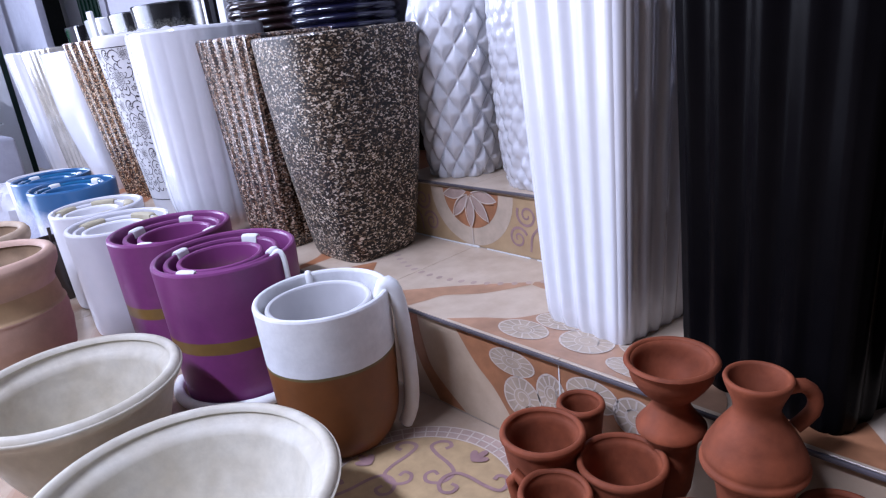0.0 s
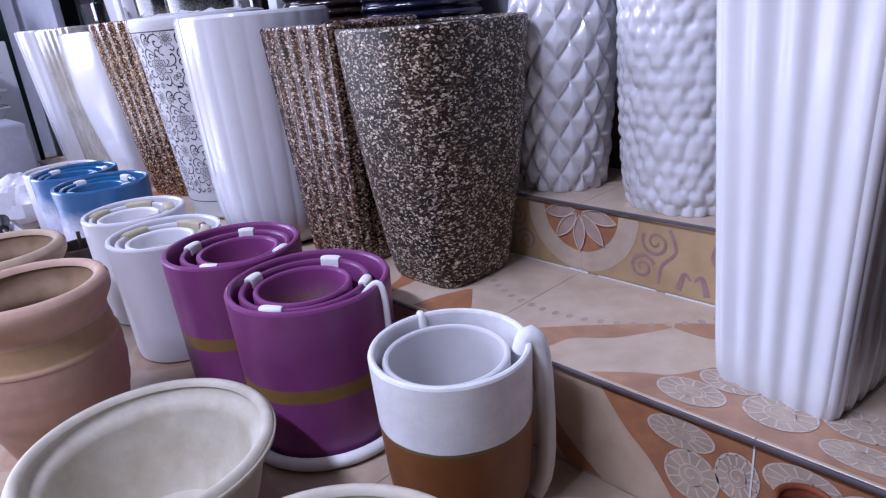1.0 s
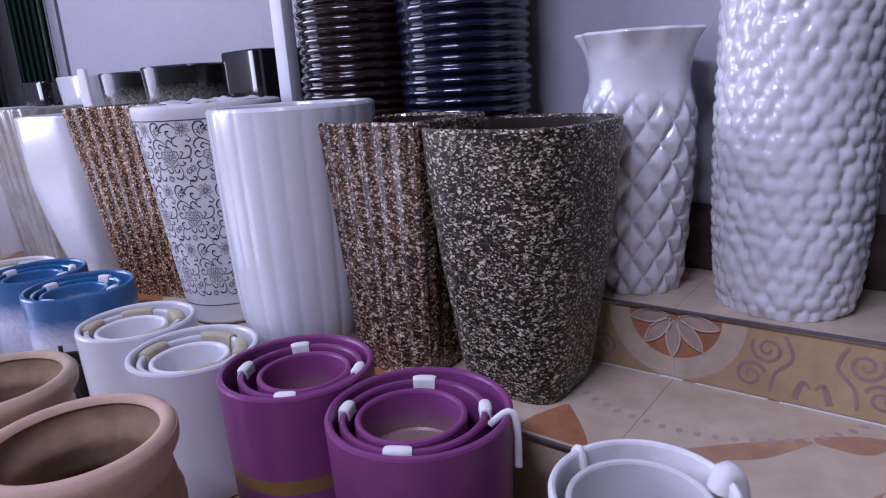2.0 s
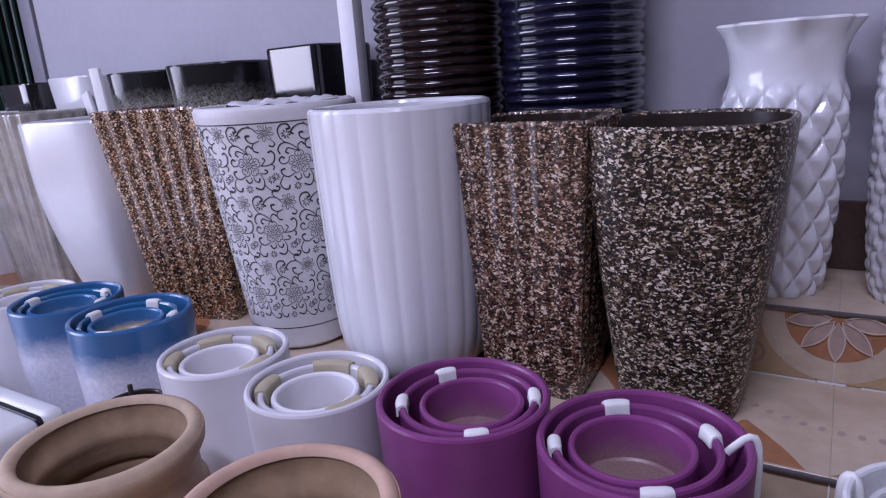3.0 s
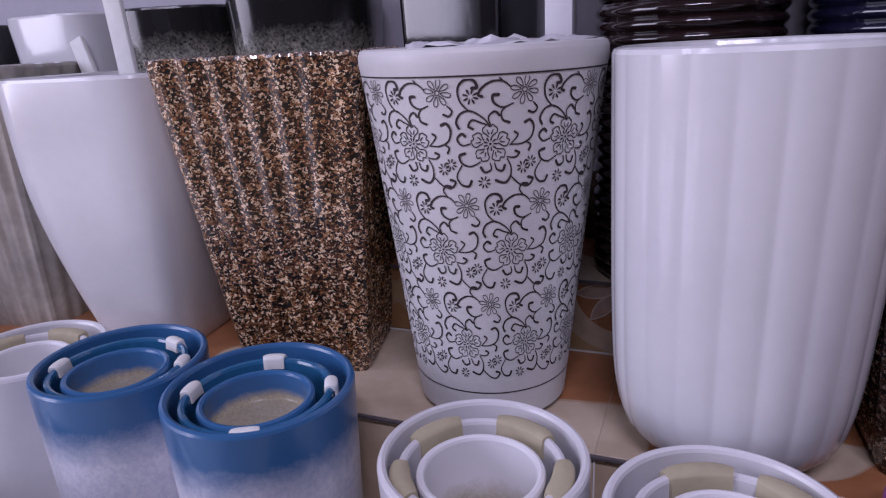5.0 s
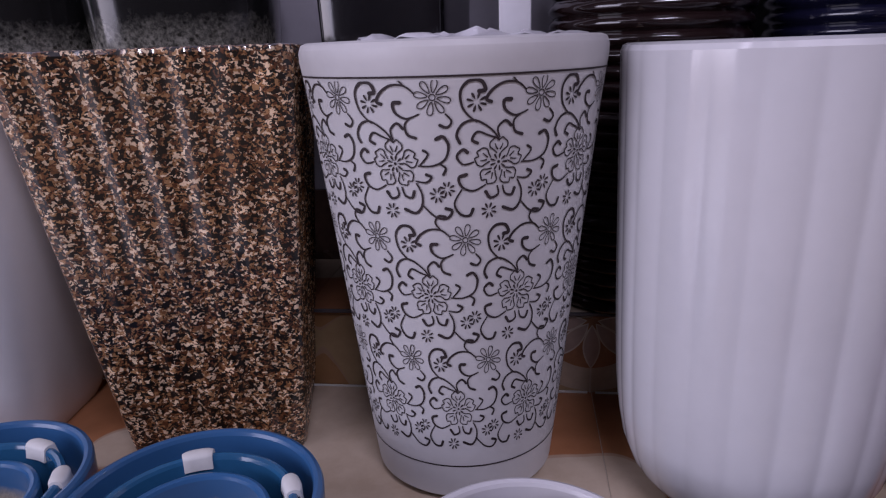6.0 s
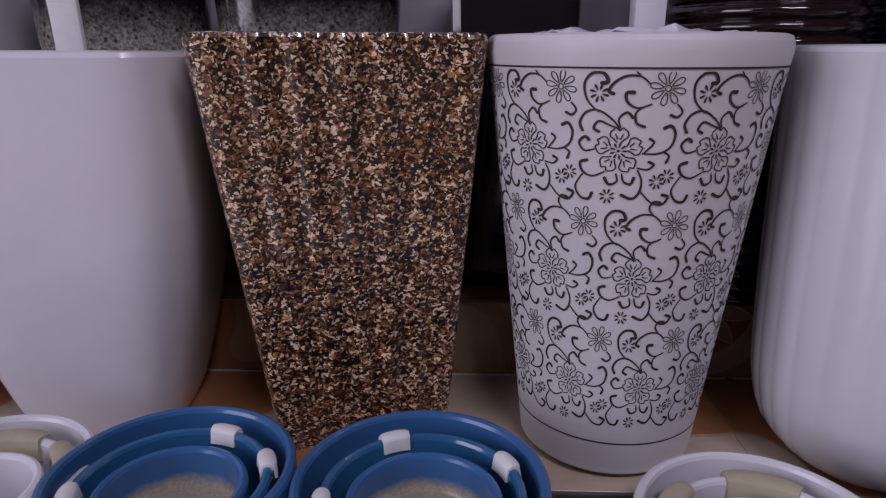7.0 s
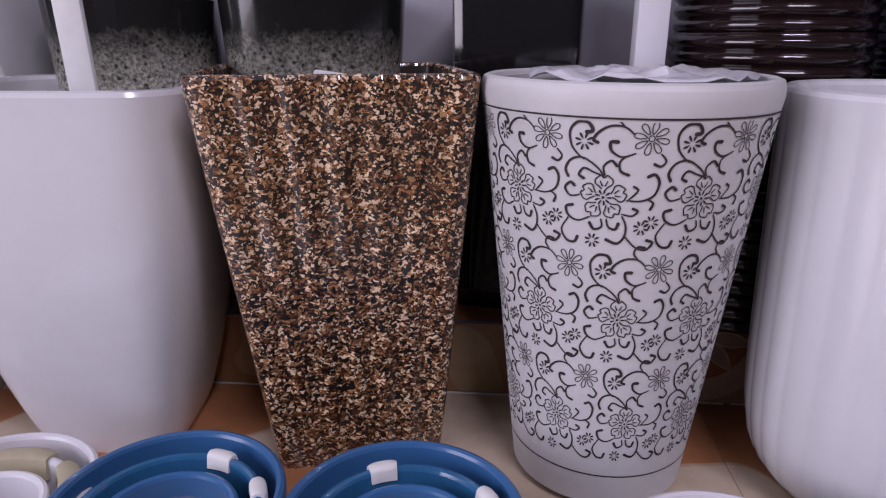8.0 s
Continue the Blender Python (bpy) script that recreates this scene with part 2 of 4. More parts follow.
# dark colours for unseen walls and ceiling, chosen to hold down bounced light
BOUNCE_CUT = plain("unseen_wall_bounce_cut", (0.06, 0.052, 0.05), 0.6, 0.3, 3.0)
CEIL = plain("unseen_ceiling_bounce_cut", (0.17, 0.165, 0.17), 0.8, 0.05, 2.0)
DADO = plain("brown_skirting_tile", (0.11, 0.065, 0.05), 0.25, 0.35, 14.0, 0.05)
GROUT = plain("pale_grout", (0.52, 0.46, 0.39), 0.85, 0.2, 20.0)
# wall lavender at about half strength, for the shade on the door jamb
JAMB_SHADED = plain("shaded_jamb_paint", (0.22, 0.21, 0.25), 0.5, 0.15, 6.0)
POSTW = plain("white_painted_post", (0.78, 0.77, 0.80), 0.4, 0.06, 8.0)
# real brown print, widened left of x -1.0 for the shade between pots
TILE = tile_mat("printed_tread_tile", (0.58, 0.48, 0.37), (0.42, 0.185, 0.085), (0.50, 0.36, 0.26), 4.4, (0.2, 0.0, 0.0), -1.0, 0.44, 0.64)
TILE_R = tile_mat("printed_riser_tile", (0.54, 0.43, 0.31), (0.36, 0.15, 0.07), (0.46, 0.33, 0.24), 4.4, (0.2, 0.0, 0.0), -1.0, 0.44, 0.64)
TILE_O = tile_mat("ochre_riser_tile", (0.47, 0.34, 0.19), (0.40, 0.22, 0.10), (0.44, 0.30, 0.2), 9.0, (0.2, 0.0, 0.0), -1.0)
TILE_F = tile_mat("printed_floor_tile", (0.44, 0.35, 0.26), (0.37, 0.25, 0.17), (0.40, 0.29, 0.21), 5.5, (0.6, 0.3, 0.0), None, 0.50, 0.56)


# ---- mesh helpers ----
def mesh_object(name, verts, faces, material, parent=None, label="", smooth=True, sharp=40):
    me = bpy.data.meshes.new(name)
    me.from_pydata([tuple(v) for v in verts], [], faces)
    bm = bmesh.new()
    bm.from_mesh(me)
    bmesh.ops.recalc_face_normals(bm, faces=bm.faces)
    bm.to_mesh(me)
    bm.free()
    if smooth:
        me.polygons.foreach_set("use_smooth", [True] * len(me.polygons))
        me.set_sharp_from_angle(angle=radians(sharp))
    me.materials.append(material)
    ob = new(name, me)
    if parent:
        ob.parent = parent
    if label:
        ob["label"] = label
    return ob


def ring_skin(rings):
    """Closed skin over rings of equal count, ends capped."""
    n = len(rings[0])
    verts = [p for r in rings for p in r]
    faces = []
    for i in range(len(rings) - 1):
        for j in range(n):
            k = (j + 1) % n
            faces.append((i * n + j, i * n + k, (i + 1) * n + k, (i + 1) * n + j))
    faces.append(tuple(range(n - 1, -1, -1)))
    faces.append(tuple((len(rings) - 1) * n + j for j in range(n)))
    return verts, faces


def turned(profile, n=64, shape=None):
    """Rings from a profile of (radius, height); shape(angle, radius, height) gives the radius along that angle."""
    rings = []
    for r, z in profile:
        ring = []
        for j in range(n):
            a = 2 * math.pi * j / n
            q = shape(a, r, z) if shape else r
            ring.append((q * math.cos(a), q * math.sin(a), z))
        rings.append(ring)
    return ring_skin(rings)


def shell(outer, wall, floor, lip=4):
    """The outer profile (upwards) carried over a rounded lip and down the inside to a floor."""
    r, z = outer[-1]
    prof = [(max(outer[0][0] - 0.004, 0.001), outer[0][1])] + [(outer[0][0], outer[0][1] + 0.003)] + list(outer[1:])
    for k in range(1, lip):
        a = math.pi * k / lip
        prof.append((r - wall / 2 + wall / 2 * math.cos(a), z + wall / 2 * math.sin(a)))
    inner = [(max(q - wall, 0.004), h) for q, h in outer[::-1] if h > floor]
    prof += inner
    prof.append((max(inner[-1][0] - 0.003, 0.003), floor))
    return prof


def smooth_profile(pts, step=0.02):
    """Catmull-Rom through the profile points."""
    out = []
    p = [pts[0]] + list(pts) + [pts[-1]]
    for i in range(1, len(p) - 2):
        d = math.hypot(p[i + 1][0] - p[i][0], p[i + 1][1] - p[i][1])
        m = max(2, int(d / step))
        for k in range(m):
            t = k / m
            out.append(tuple(0.5 * (2 * b + (c - a) * t + (2 * a - 5 * b + 4 * c - d2) * t * t + (3 * b - a - 3 * c + d2) * t ** 3)
                             for a, b, c, d2 in zip(p[i - 1], p[i], p[i + 1], p[i + 2])))
    out.append(tuple(pts[-1]))
    return out


def squared(power):
    def f(a, r, z):
        q = power(z) if callable(power) else power
        return r / (abs(math.cos(a)) ** q + abs(math.sin(a)) ** q) ** (1 / q)
    return f


def box_mesh(x0, y0, z0, x1, y1, z1, bev=0.0, seg=2):
    bm = bmesh.new()
    bmesh.ops.create_cube(bm, size=1)
    for v in bm.verts:
        v.co = ((x0 + x1) / 2 + v.co.x * (x1 - x0), (y0 + y1) / 2 + v.co.y * (y1 - y0), (z0 + z1) / 2 + v.co.z * (z1 - z0))
    if bev:
        bmesh.ops.bevel(bm, geom=bm.edges[:], offset=bev, segments=seg, affect="EDGES", profile=0.5)
    return bm


def part(name, bm, material, parent=None, label="", smooth=False):
    me = bpy.data.meshes.new(name)
    bm.to_mesh(me)
    bm.free()
    me.materials.append(material)
    if smooth:
        me.polygons.foreach_set("use_smooth", [True] * len(me.polygons))
        me.set_sharp_from_angle(angle=radians(35))
    ob = new(name, me)
    if parent:
        ob.parent = parent
    if label:
        ob["label"] = label
    return ob


def box(name, x0, y0, z0, x1, y1, z1, material, parent=None, bev=0.0):
    return part(name, box_mesh(x0, y0, z0, x1, y1, z1, bev), material, parent, smooth=bev > 0)


def tube(points, radius, n=10, closed=False, flat=1.0, side=(1.0, 0.0, 0.0)):
    """A tube along points; flat squeezes it across."""
    pts = [Vector(p) for p in points]
    rings = []
    up, last = Vector((0, 0, 1)), Vector(side)
    for i, p in enumerate(pts):
        a, b = pts[max(i - 1, 0)], pts[min(i + 1, len(pts) - 1)]
        if closed:
            a, b = pts[i - 1], pts[(i + 1) % len(pts)]
        d = (b - a).normalized()
        s = d.cross(up)
        if s.length < 0.5:
            s = last - d * last.dot(d)
        elif s.dot(last) < 0 and rings:
            s = -s
        s = s.normalized()
        last = s
        u = s.cross(d)
        r = radius(i / (len(pts) - 1)) if callable(radius) else radius
        rings.append([p + s * math.cos(2 * math.pi * k / n) * r * flat + u * math.sin(2 * math.pi * k / n) * r for k in range(n)])
    if closed:
        verts = [p for r in rings for p in r]
        m = len(rings)
        return verts, [(i * n + j, i * n + (j + 1) % n, ((i + 1) % m) * n + (j + 1) % n, ((i + 1) % m) * n + j) for i in range(m) for j in range(n)]
    return ring_skin(rings)


def set_at(ob, x, y, z=0.0, turn=0.0):
    ob.matrix_world = pose(x, y, z, 0, 0, turn)
    return ob


FLOOR_Z, STEP_Z, TOP_Z = 0.0, 0.14, 0.25
STEP_Y, TOP_Y, WALL_Y = 0.745, 0.985, 1.195
TILE_W = 0.361
X0, X1 = -2.975, 0.9

# ---- structure ----
def struct(ob, label, category):
    return tagged(ob, label, category, kind="structure")


struct(box("ground_slab", -4.52, -3.2, -0.12, 2.2, WALL_Y, -0.0012, GROUT), "grey cement bed under the shop floor tiles", "floor")
step_low = struct(box("step_low", X0, STEP_Y + 0.0012, -0.0012, X1, WALL_Y, STEP_Z - 0.0012, GROUT), "low display step faced with printed tiles", "step")
step_high = struct(box("step_high", X0, TOP_Y + 0.0012, STEP_Z - 0.0012, X1, WALL_Y, TOP_Z - 0.0012, GROUT), "upper display step faced with printed tiles", "step")
struct(box("wall_back", X0, WALL_Y, -0.12, 2.2, WALL_Y + 0.12, 2.6, PAINT), "lavender white painted back wall", "wall")
struct(box("skirting", X0, WALL_Y - 0.011, TOP_Z, X1, WALL_Y, 0.362, DADO, bev=0.002), "dark brown tile skirting along the back wall", "skirting")
struct(box("door_jamb", X0 - 0.07, WALL_Y - 0.01, -0.008, X0 - 0.002, WALL_Y + 0.12, 2.6, JAMB_SHADED, bev=0.004), "lavender door jamb with its shade put into the colour", "door jamb")
struct(box("wall_beyond", -6.2, 2.7, -0.12, X0, 2.82, 2.6, DARKR), "back room wall coloured near black for the missing light", "wall")
struct(box("wall_beyond_side", X0 - 0.002, WALL_Y + 0.12, -0.12, X0 + 0.118, 2.7, 2.6, DARKR), "back room side wall coloured near black for the missing light", "wall")
struct(box("wall_beyond_end", -6.32, WALL_Y, -0.12, -6.2, 2.82, 2.6, DARKR), "back room end wall coloured near black for the missing light", "wall")
struct(box("floor_beyond", -6.2, WALL_Y, -0.12, X0, 2.7, -0.008, GROUT), "dim cement floor of the back room", "floor")
struct(box("wall_left", -4.52, -3.2, -0.12, -4.4, -2.55, 2.6, PAINT), "painted wall beside the open shop front", "wall")
struct(box("wall_left_far", -4.52, -0.15, -0.12, -4.4, WALL_Y, 2.6, PAINT), "painted wall beside the open shop front", "wall")
struct(box("wall_left_lintel", -4.52, -2.55, 2.35, -4.4, -0.15, 2.6, PAINT), "painted lintel over the open shop front", "wall")
# out of view: added to close the room, dark so that little light returns
struct(box("wall_right", 2.2, -3.2, -0.12, 2.32, WALL_Y + 0.12, 2.6, BOUNCE_CUT), "unseen side wall, kept dark to cut bounced light", "wall")
struct(box("wall_front", -4.4, -3.32, -0.12, 2.32, -3.2, 2.6, BOUNCE_CUT), "unseen wall across the aisle, kept dark to cut bounced light", "wall")
struct(box("ceiling", -6.32, -3.32, 2.6, 2.32, 2.82, 2.72, CEIL), "unseen shop ceiling, greyed down to cut bounced light", "ceiling")


# ---- pots ----
def pot(name, outer, wall, floor, material, n=64, shape=None, sharp=40, inside=None):
    """The outside with its lip, and the inside as a part of its own."""
    prof = shell(outer, wall, floor)
    cut = len(outer) + 5
    low = len(outer) + 1
    v, f = turned(prof[:low], n, shape)
    ob = mesh_object(name, v, f[:-1], material, sharp=sharp)
    v, f = turned(prof[low - 1:cut], n, shape)
    mesh_object("rim", v, f[:-2], material, ob, sharp=sharp)
    v, f = turned(prof[cut - 1:], n, shape)
    mesh_object("interior", v, f[:-2] + [f[-1]], inside or material, ob, sharp=sharp)
    return ob


def cylinder_profile(r0, r1, h, foot=0.012):
    return smooth_profile([(r0 - foot, 0.0), (r0 - foot * 0.3, foot * 0.3), (r0, foot), (r0 + (r1 - r0) * 0.5, h * 0.5), (r1, h)], 0.01)


def nested_set(x, y, h, r, mats, labels, group, turn, pads, pad_mat):
    """Three straight pots, one inside the other, with packing pads over the middle rim."""
    outer = pot("plant_pot", cylinder_profile(r * 0.93, r, h - 0.003, 0.030 if mats[1] is BLUE else 0.014), 0.009, 0.012, mats[0], 72)
    tagged(set_at(outer, x, y, 0, turn), labels[0], "plant pot", group)
    mid = pot("plant_pot", cylinder_profile(r * 0.74, r * 0.80, h - 0.021), 0.0085, 0.012, mats[1], 64)
    dx, dy = 0.006 * math.cos(radians(turn)), 0.008 * math.sin(radians(turn))
    tagged(set_at(mid, x + dx, y + dy, 0.012, 0), labels[1], "plant pot", group)
    inn = pot("plant_pot", cylinder_profile(r * 0.55, r * 0.605, h - 0.036), 0.008, h - 0.036 - (0.030 if mats[1] is BLUE else 0.072 if mats[1] is WHITE_SOFT else 0.05), mats[2], 56)
    tagged(set_at(inn, x + dx * 1.6, y + dy * 1.6, 0.024, 0), labels[2], "plant pot", group)
    for a, wide in pads:
        packing_pad(x + dx, y + dy, h - 0.009 + 0.0035, r * 0.80 - 0.0035, a, wide, pad_mat)


def packing_pad(cx, cy, z, r, a, wide, material):
    """A short strip folded over a rim, bent along it."""
    rings = []
    m = 9
    for i in range(m):
        t = radians(a) + (i / (m - 1) - 0.5) * wide / r
        c, s = math.cos(t), math.sin(t)
        k, low = (0.0074, 0.011) if material is FOAM else (0.0098, 0.020)
        bulge = 1 - 0.30 * abs(i / (m - 1) - 0.5) ** 4 * 16
        over = [(k * bulge * math.cos(math.pi * q / 8), 0.0044 * bulge * math.sin(math.pi * q / 8)) for q in range(9)]
        sec = [(k, -low)] + over + [(-k, -low), (-0.0046, -low), (-0.0046, -0.0035), (0.0046, -0.0035), (0.0046, -low)]
        rings.append([(cx + (r + o) * c, cy + (r + o) * s, z + h) for o, h in sec])
    v, f = ring_skin(rings)
    ob = mesh_object("packing_pad", v, f, material, sharp=50)
    return tagged(ob, "white foam strip folded over a pot rim" if material is FOAM else "tan cardboard strip folded over a pot rim", "packing pad", "packing pads between nested pots")


G = "nested pots along the step"
P_LAB = ["purple matt planter with a gold band", "purple planter nested inside a larger one", "small purple planter nested innermost"]
W_LAB = ["white satin cylinder planter", "white planter nested inside a larger one", "small white planter nested innermost"]
B_LAB = ["blue glazed planter fading to speckled grey", "blue glazed planter nested inside a larger one", "small blue planter nested innermost"]
nested_set(-0.980, 0.609, 0.222, 0.109, (PURPLE_BAND, PURPLE, PURPLE_IN), P_LAB, G, 200, [(120, 0.03), (38, 0.026), (-62, 0.03), (205, 0.026)], FOAM)
nested_set(-1.193, 0.609, 0.228, 0.1045, (PURPLE_BAND, PURPLE, PURPLE_IN), P_LAB, G, 20, [(140, 0.026), (28, 0.03), (-55, 0.026), (-150, 0.03)], FOAM)
nested_set(-1.403, 0.585, 0.216, 0.0965, (WHITE_SOFT, WHITE_SOFT, WHITE_IN), W_LAB, G, -60, [(112, 0.06), (50, 0.06), (198, 0.05), (-20, 0.05)], CARD)
nested_set(-1.610, 0.607, 0.216, 0.0968, (WHITE_SOFT, WHITE_SOFT, WHITE_IN), W_LAB, G, -80, [(146, 0.055), (72, 0.06), (0, 0.05), (215, 0.05)], CARD)
nested_set(-1.871, 0.631, 0.234, 0.1025, (BLUE_FADE, BLUE, BLUE_IN), B_LAB, G, -70, [(112, 0.026), (30, 0.024), (-62, 0.028), (192, 0.026)], FOAM)
nested_set(-2.072, 0.633, 0.236, 0.0987, (BLUE_FADE, BLUE, BLUE_IN), B_LAB, G, -70, [(75, 0.026), (24, 0.024), (196, 0.026)], FOAM)
nested_set(-2.248, 0.646, 0.219, 0.0932, (WHITE_SOFT, WHITE_SOFT, WHITE_IN), W_LAB, G, -90, [(165, 0.05), (95, 0.06), (35, 0.05)], CARD)

# two-colour pot
mug = pot("plant_pot", smooth_profile([(0.050, 0.0), (0.060, 0.004), (0.0725, 0.024), (0.0795, 0.055), (0.0835, 0.12), (0.087, 0.209)]), 0.0075, 0.012, MUG_BAND, 72)
tagged(set_at(mug, -0.714, 0.610, 0, 0), "white over brown glazed planter", "plant pot", G)
mug_in = pot("plant_pot", cylinder_profile(0.061, 0.068, 0.188), 0.007, 0.012, WHITE_MATT, 64)
tagged(set_at(mug_in, -0.715, 0.605, 0.012), "white planter nested inside a two-colour pot", "plant pot", G)


# tall pots on the low step
def tall_round(name, x, y, h, outer, material, label, shape=None, n=96, turn=0.0, z=STEP_Z, wall=0.012, category="plant pot", group="tall pots on the low step", sharp=40, lean=None):
    # the shade inside these pots is put into a dark inner colour
    inside = DARK_CLAY_AND_SHADE if material in (SPECKLE, SPECKLE_BROWN, SPECKLE_RUST, BLACK, SMOKE_FADE) else None
    if inside and wall > 0.009:
        wall = 0.009
    ob = pot(name, outer, wall, 0.05, material, n, shape, sharp, inside)
    if lean:
        top = outer[-1][1]
        for piece in (ob, *ob.children):
            for v in piece.data.vertices:
                v.co.x += lean[0] * (1 - v.co.z / top)
                v.co.y += lean[1] * (1 - v.co.z / top)
    return tagged(set_at(ob, x, y, z, turn), label, category, group)


def fluted(power, count, depth):
    sq = squared(power)
    def f(a, r, z):
        return sq(a, r, z) * (1 + depth * math.cos(count * a))
    return f


def face_flutes(power, count, depth):
    """Grooves spread evenly across each of four faces."""
    sq = squared(power)
    def f(a, r, z):
        b = (a + math.pi / 4) % (math.pi / 2) - math.pi / 4
        return sq(a, r, z) - depth * r * (0.5 - 0.5 * math.cos(math.tan(b) * count * math.pi)) * (1 if abs(math.tan(b)) < 0.93 else 0)
    return f


def straight(r0, r1, h, mid=0.0, foot=0.012):
    return smooth_profile([(r0 - foot * 0.6, 0.0), (r0, foot), (r0 + (r1 - r0) * 0.35 + mid, h * 0.35), (r0 + (r1 - r0) * 0.7 + mid, h * 0.7), (r1, h)])


H_PAT = 0.571 - STEP_Z
patterned = tall_round("floral_planter", -1.679, 0.853, H_PAT, smooth_profile([(0.084, 0.0), (0.092, 0.012), (0.095, 0.03), (0.1165, 0.225), (0.134, 0.38), (0.1390, 0.415), (0.1385, H_PAT - 0.006)]), WHITE_MATT, "white matt tapered planter engraved with dark floral scrolls", n=120)
def soft_ribs(a, r, z):
    """Broad flat ribs of uneven width, fading towards the lip and the foot."""
    rib = abs(math.cos(12 * a + 0.5 * math.sin(2 * a))) ** 0.7 - 0.7
    fade = (1 - min(1, max(0, (z - 0.37) / 0.045)) * 0.5) * min(1, z / 0.05 + 0.3)
    return squared(2.25)(a, r, z) * (1 + (0.014 + 0.003 * math.sin(3 * a + 1)) * fade * rib)


tall_round("ribbed_planter", -1.399, 0.826, 0, smooth_profile([(0.070, 0.0), (0.086, 0.006), (0.1085, 0.030), (0.1200, 0.075), (0.1255, 0.16), (0.1295, 0.30), (0.1320, 0.416)]), WHITE, "tall glossy white planter with soft vertical ribs", shape=soft_ribs, n=288)
tall_round("square_planter", -1.189, 0.862, 0, straight(0.074, 0.098, 0.390), SPECKLE_BROWN, "speckled brown granite square planter with fluted sides", face_flutes(9, 6, 0.040), 224, 3)
tall_round("rounded_planter", -0.992, 0.883, 0, smooth_profile([(0.071, 0.0), (0.078, 0.012), (0.090, 0.09), (0.105, 0.20), (0.117, 0.31), (0.123, 0.381)]), SPECKLE, "speckled grey brown granite planter with rounded square body", squared(lambda z: 4.4 - 3.2 * z), 96)
tall_round("square_planter", -1.977, 0.908, 0, straight(0.093, 0.136, 0.428), SPECKLE_RUST, "speckled rust brown square planter with fluted sides", face_flutes(14, 7, 0.042), 256, 14, lean=(0.011, -0.003))
tall_round("plain_planter", -2.249, 0.892, 0, smooth_profile([(0.072, 0.0), (0.082, 0.012), (0.107, 0.11), (0.131, 0.25), (0.138, 0.411)]), WHITE, "plain glossy white planter with rounded square body", squared(5.0), 120, 6)
tall_round("square_planter", -2.553, 0.905, 0, straight(0.09, 0.125, 0.430), BEIGE, "glossy beige grey square planter with fluted sides", face_flutes(9, 6, 0.04), 224, 8)
tall_round("ribbed_planter", -2.88, 0.905, 0, straight(0.095, 0.135, 0.432), WHITE, "tall white planter with soft vertical ribs", fluted(2, 22, 0.008), 200)
tall_round("square_vase", -0.455, 0.877, 0, straight(0.066, 0.082, 0.39), WHITE, "glossy white square vase with deep vertical flutes", face_flutes(8, 5, 0.06), 200, -7, group="vases on the low step", category="vase")
tall_round("square_vase", -0.230, 0.862, 0, straight(0.086, 0.098, 0.46), BLACK_DEEP, "glossy black square vase with vertical flutes", face_flutes(8, 5, 0.05), 200, -10, group="vases on the low step", category="vase")
tall_round("square_vase", -0.008, 0.868, 0, straight(0.08, 0.10, 0.50), BLACK_DEEP, "glossy black square vase with vertical flutes", face_flutes(8, 5, 0.05), 200, 4, group="vases on the low step", category="vase")


# things on the upper step
def quilted(a, r, z):
    u, v = a * 6 / math.pi, z / 0.058
    ridge = min(abs(((u + v) % 1) - 0.5), abs(((u - v) % 1) - 0.5)) * 2
    amount = min(1, max(0, (0.305 - z) / 0.03))
    wave = 0.004 * math.cos(9 * a) * max(0, (z - 0.35) / 0.03)
    return r + amount * 0.0115 * (1 - (1 - ridge) ** 2.4) - amount * 0.006 + wave


diamond = tall_round("quilted_vase", -0.902, 1.074, 0, smooth_profile([(0.060, 0.0), (0.066, 0.012), (0.074, 0.10), (0.080, 0.20), (0.079, 0.28), (0.073, 0.32), (0.079, 0.360), (0.0905, 0.384)], 0.004), WHITE, "glossy white vase quilted in diamonds, wavy flared rim", quilted, 288, 0, TOP_Z, 0.008, "vase", "vases on the upper step", 60)

random.seed(4)
_cob = [((c + 0.5 * (r % 2) + random.uniform(-0.22, 0.22)) * 2 * math.pi / 28, 0.006 + r * 0.0195 + random.uniform(-0.004, 0.004), random.uniform(0.0105, 0.0145)) for r in range(24) for c in range(28)]


def cobbled(a, r, z):
    best = 0.0
    for ca, cz, cr in _cob:
        if abs(z - cz) < cr:
            d = abs((a - ca + math.pi) % (2 * math.pi) - math.pi) * 0.1
            if d < cr:
                q = 1 - (d * d + (z - cz) ** 2) / (cr * cr)
                if q > best:
                    best = q
    return r + 0.0062 * max(best, 0) ** 0.6


tall_round("cobbled_vase", -0.688, 1.082, 0, smooth_profile([(0.078, 0.0), (0.086, 0.012), (0.094, 0.10), (0.098, 0.25), (0.096, 0.40), (0.098, 0.47)], 0.005), WHITE, "glossy white vase covered in rounded pebble relief", cobbled, 240, 0, TOP_Z, 0.008, "vase", "vases on the upper step", 70)
tall_round("round_vase", -0.47, 1.09, 0, straight(0.075, 0.095, 0.46), BLACK, "glossy black vase with pale flower marks", None, 72, 0, TOP_Z, 0.008, "vase", "vases on the upper step")


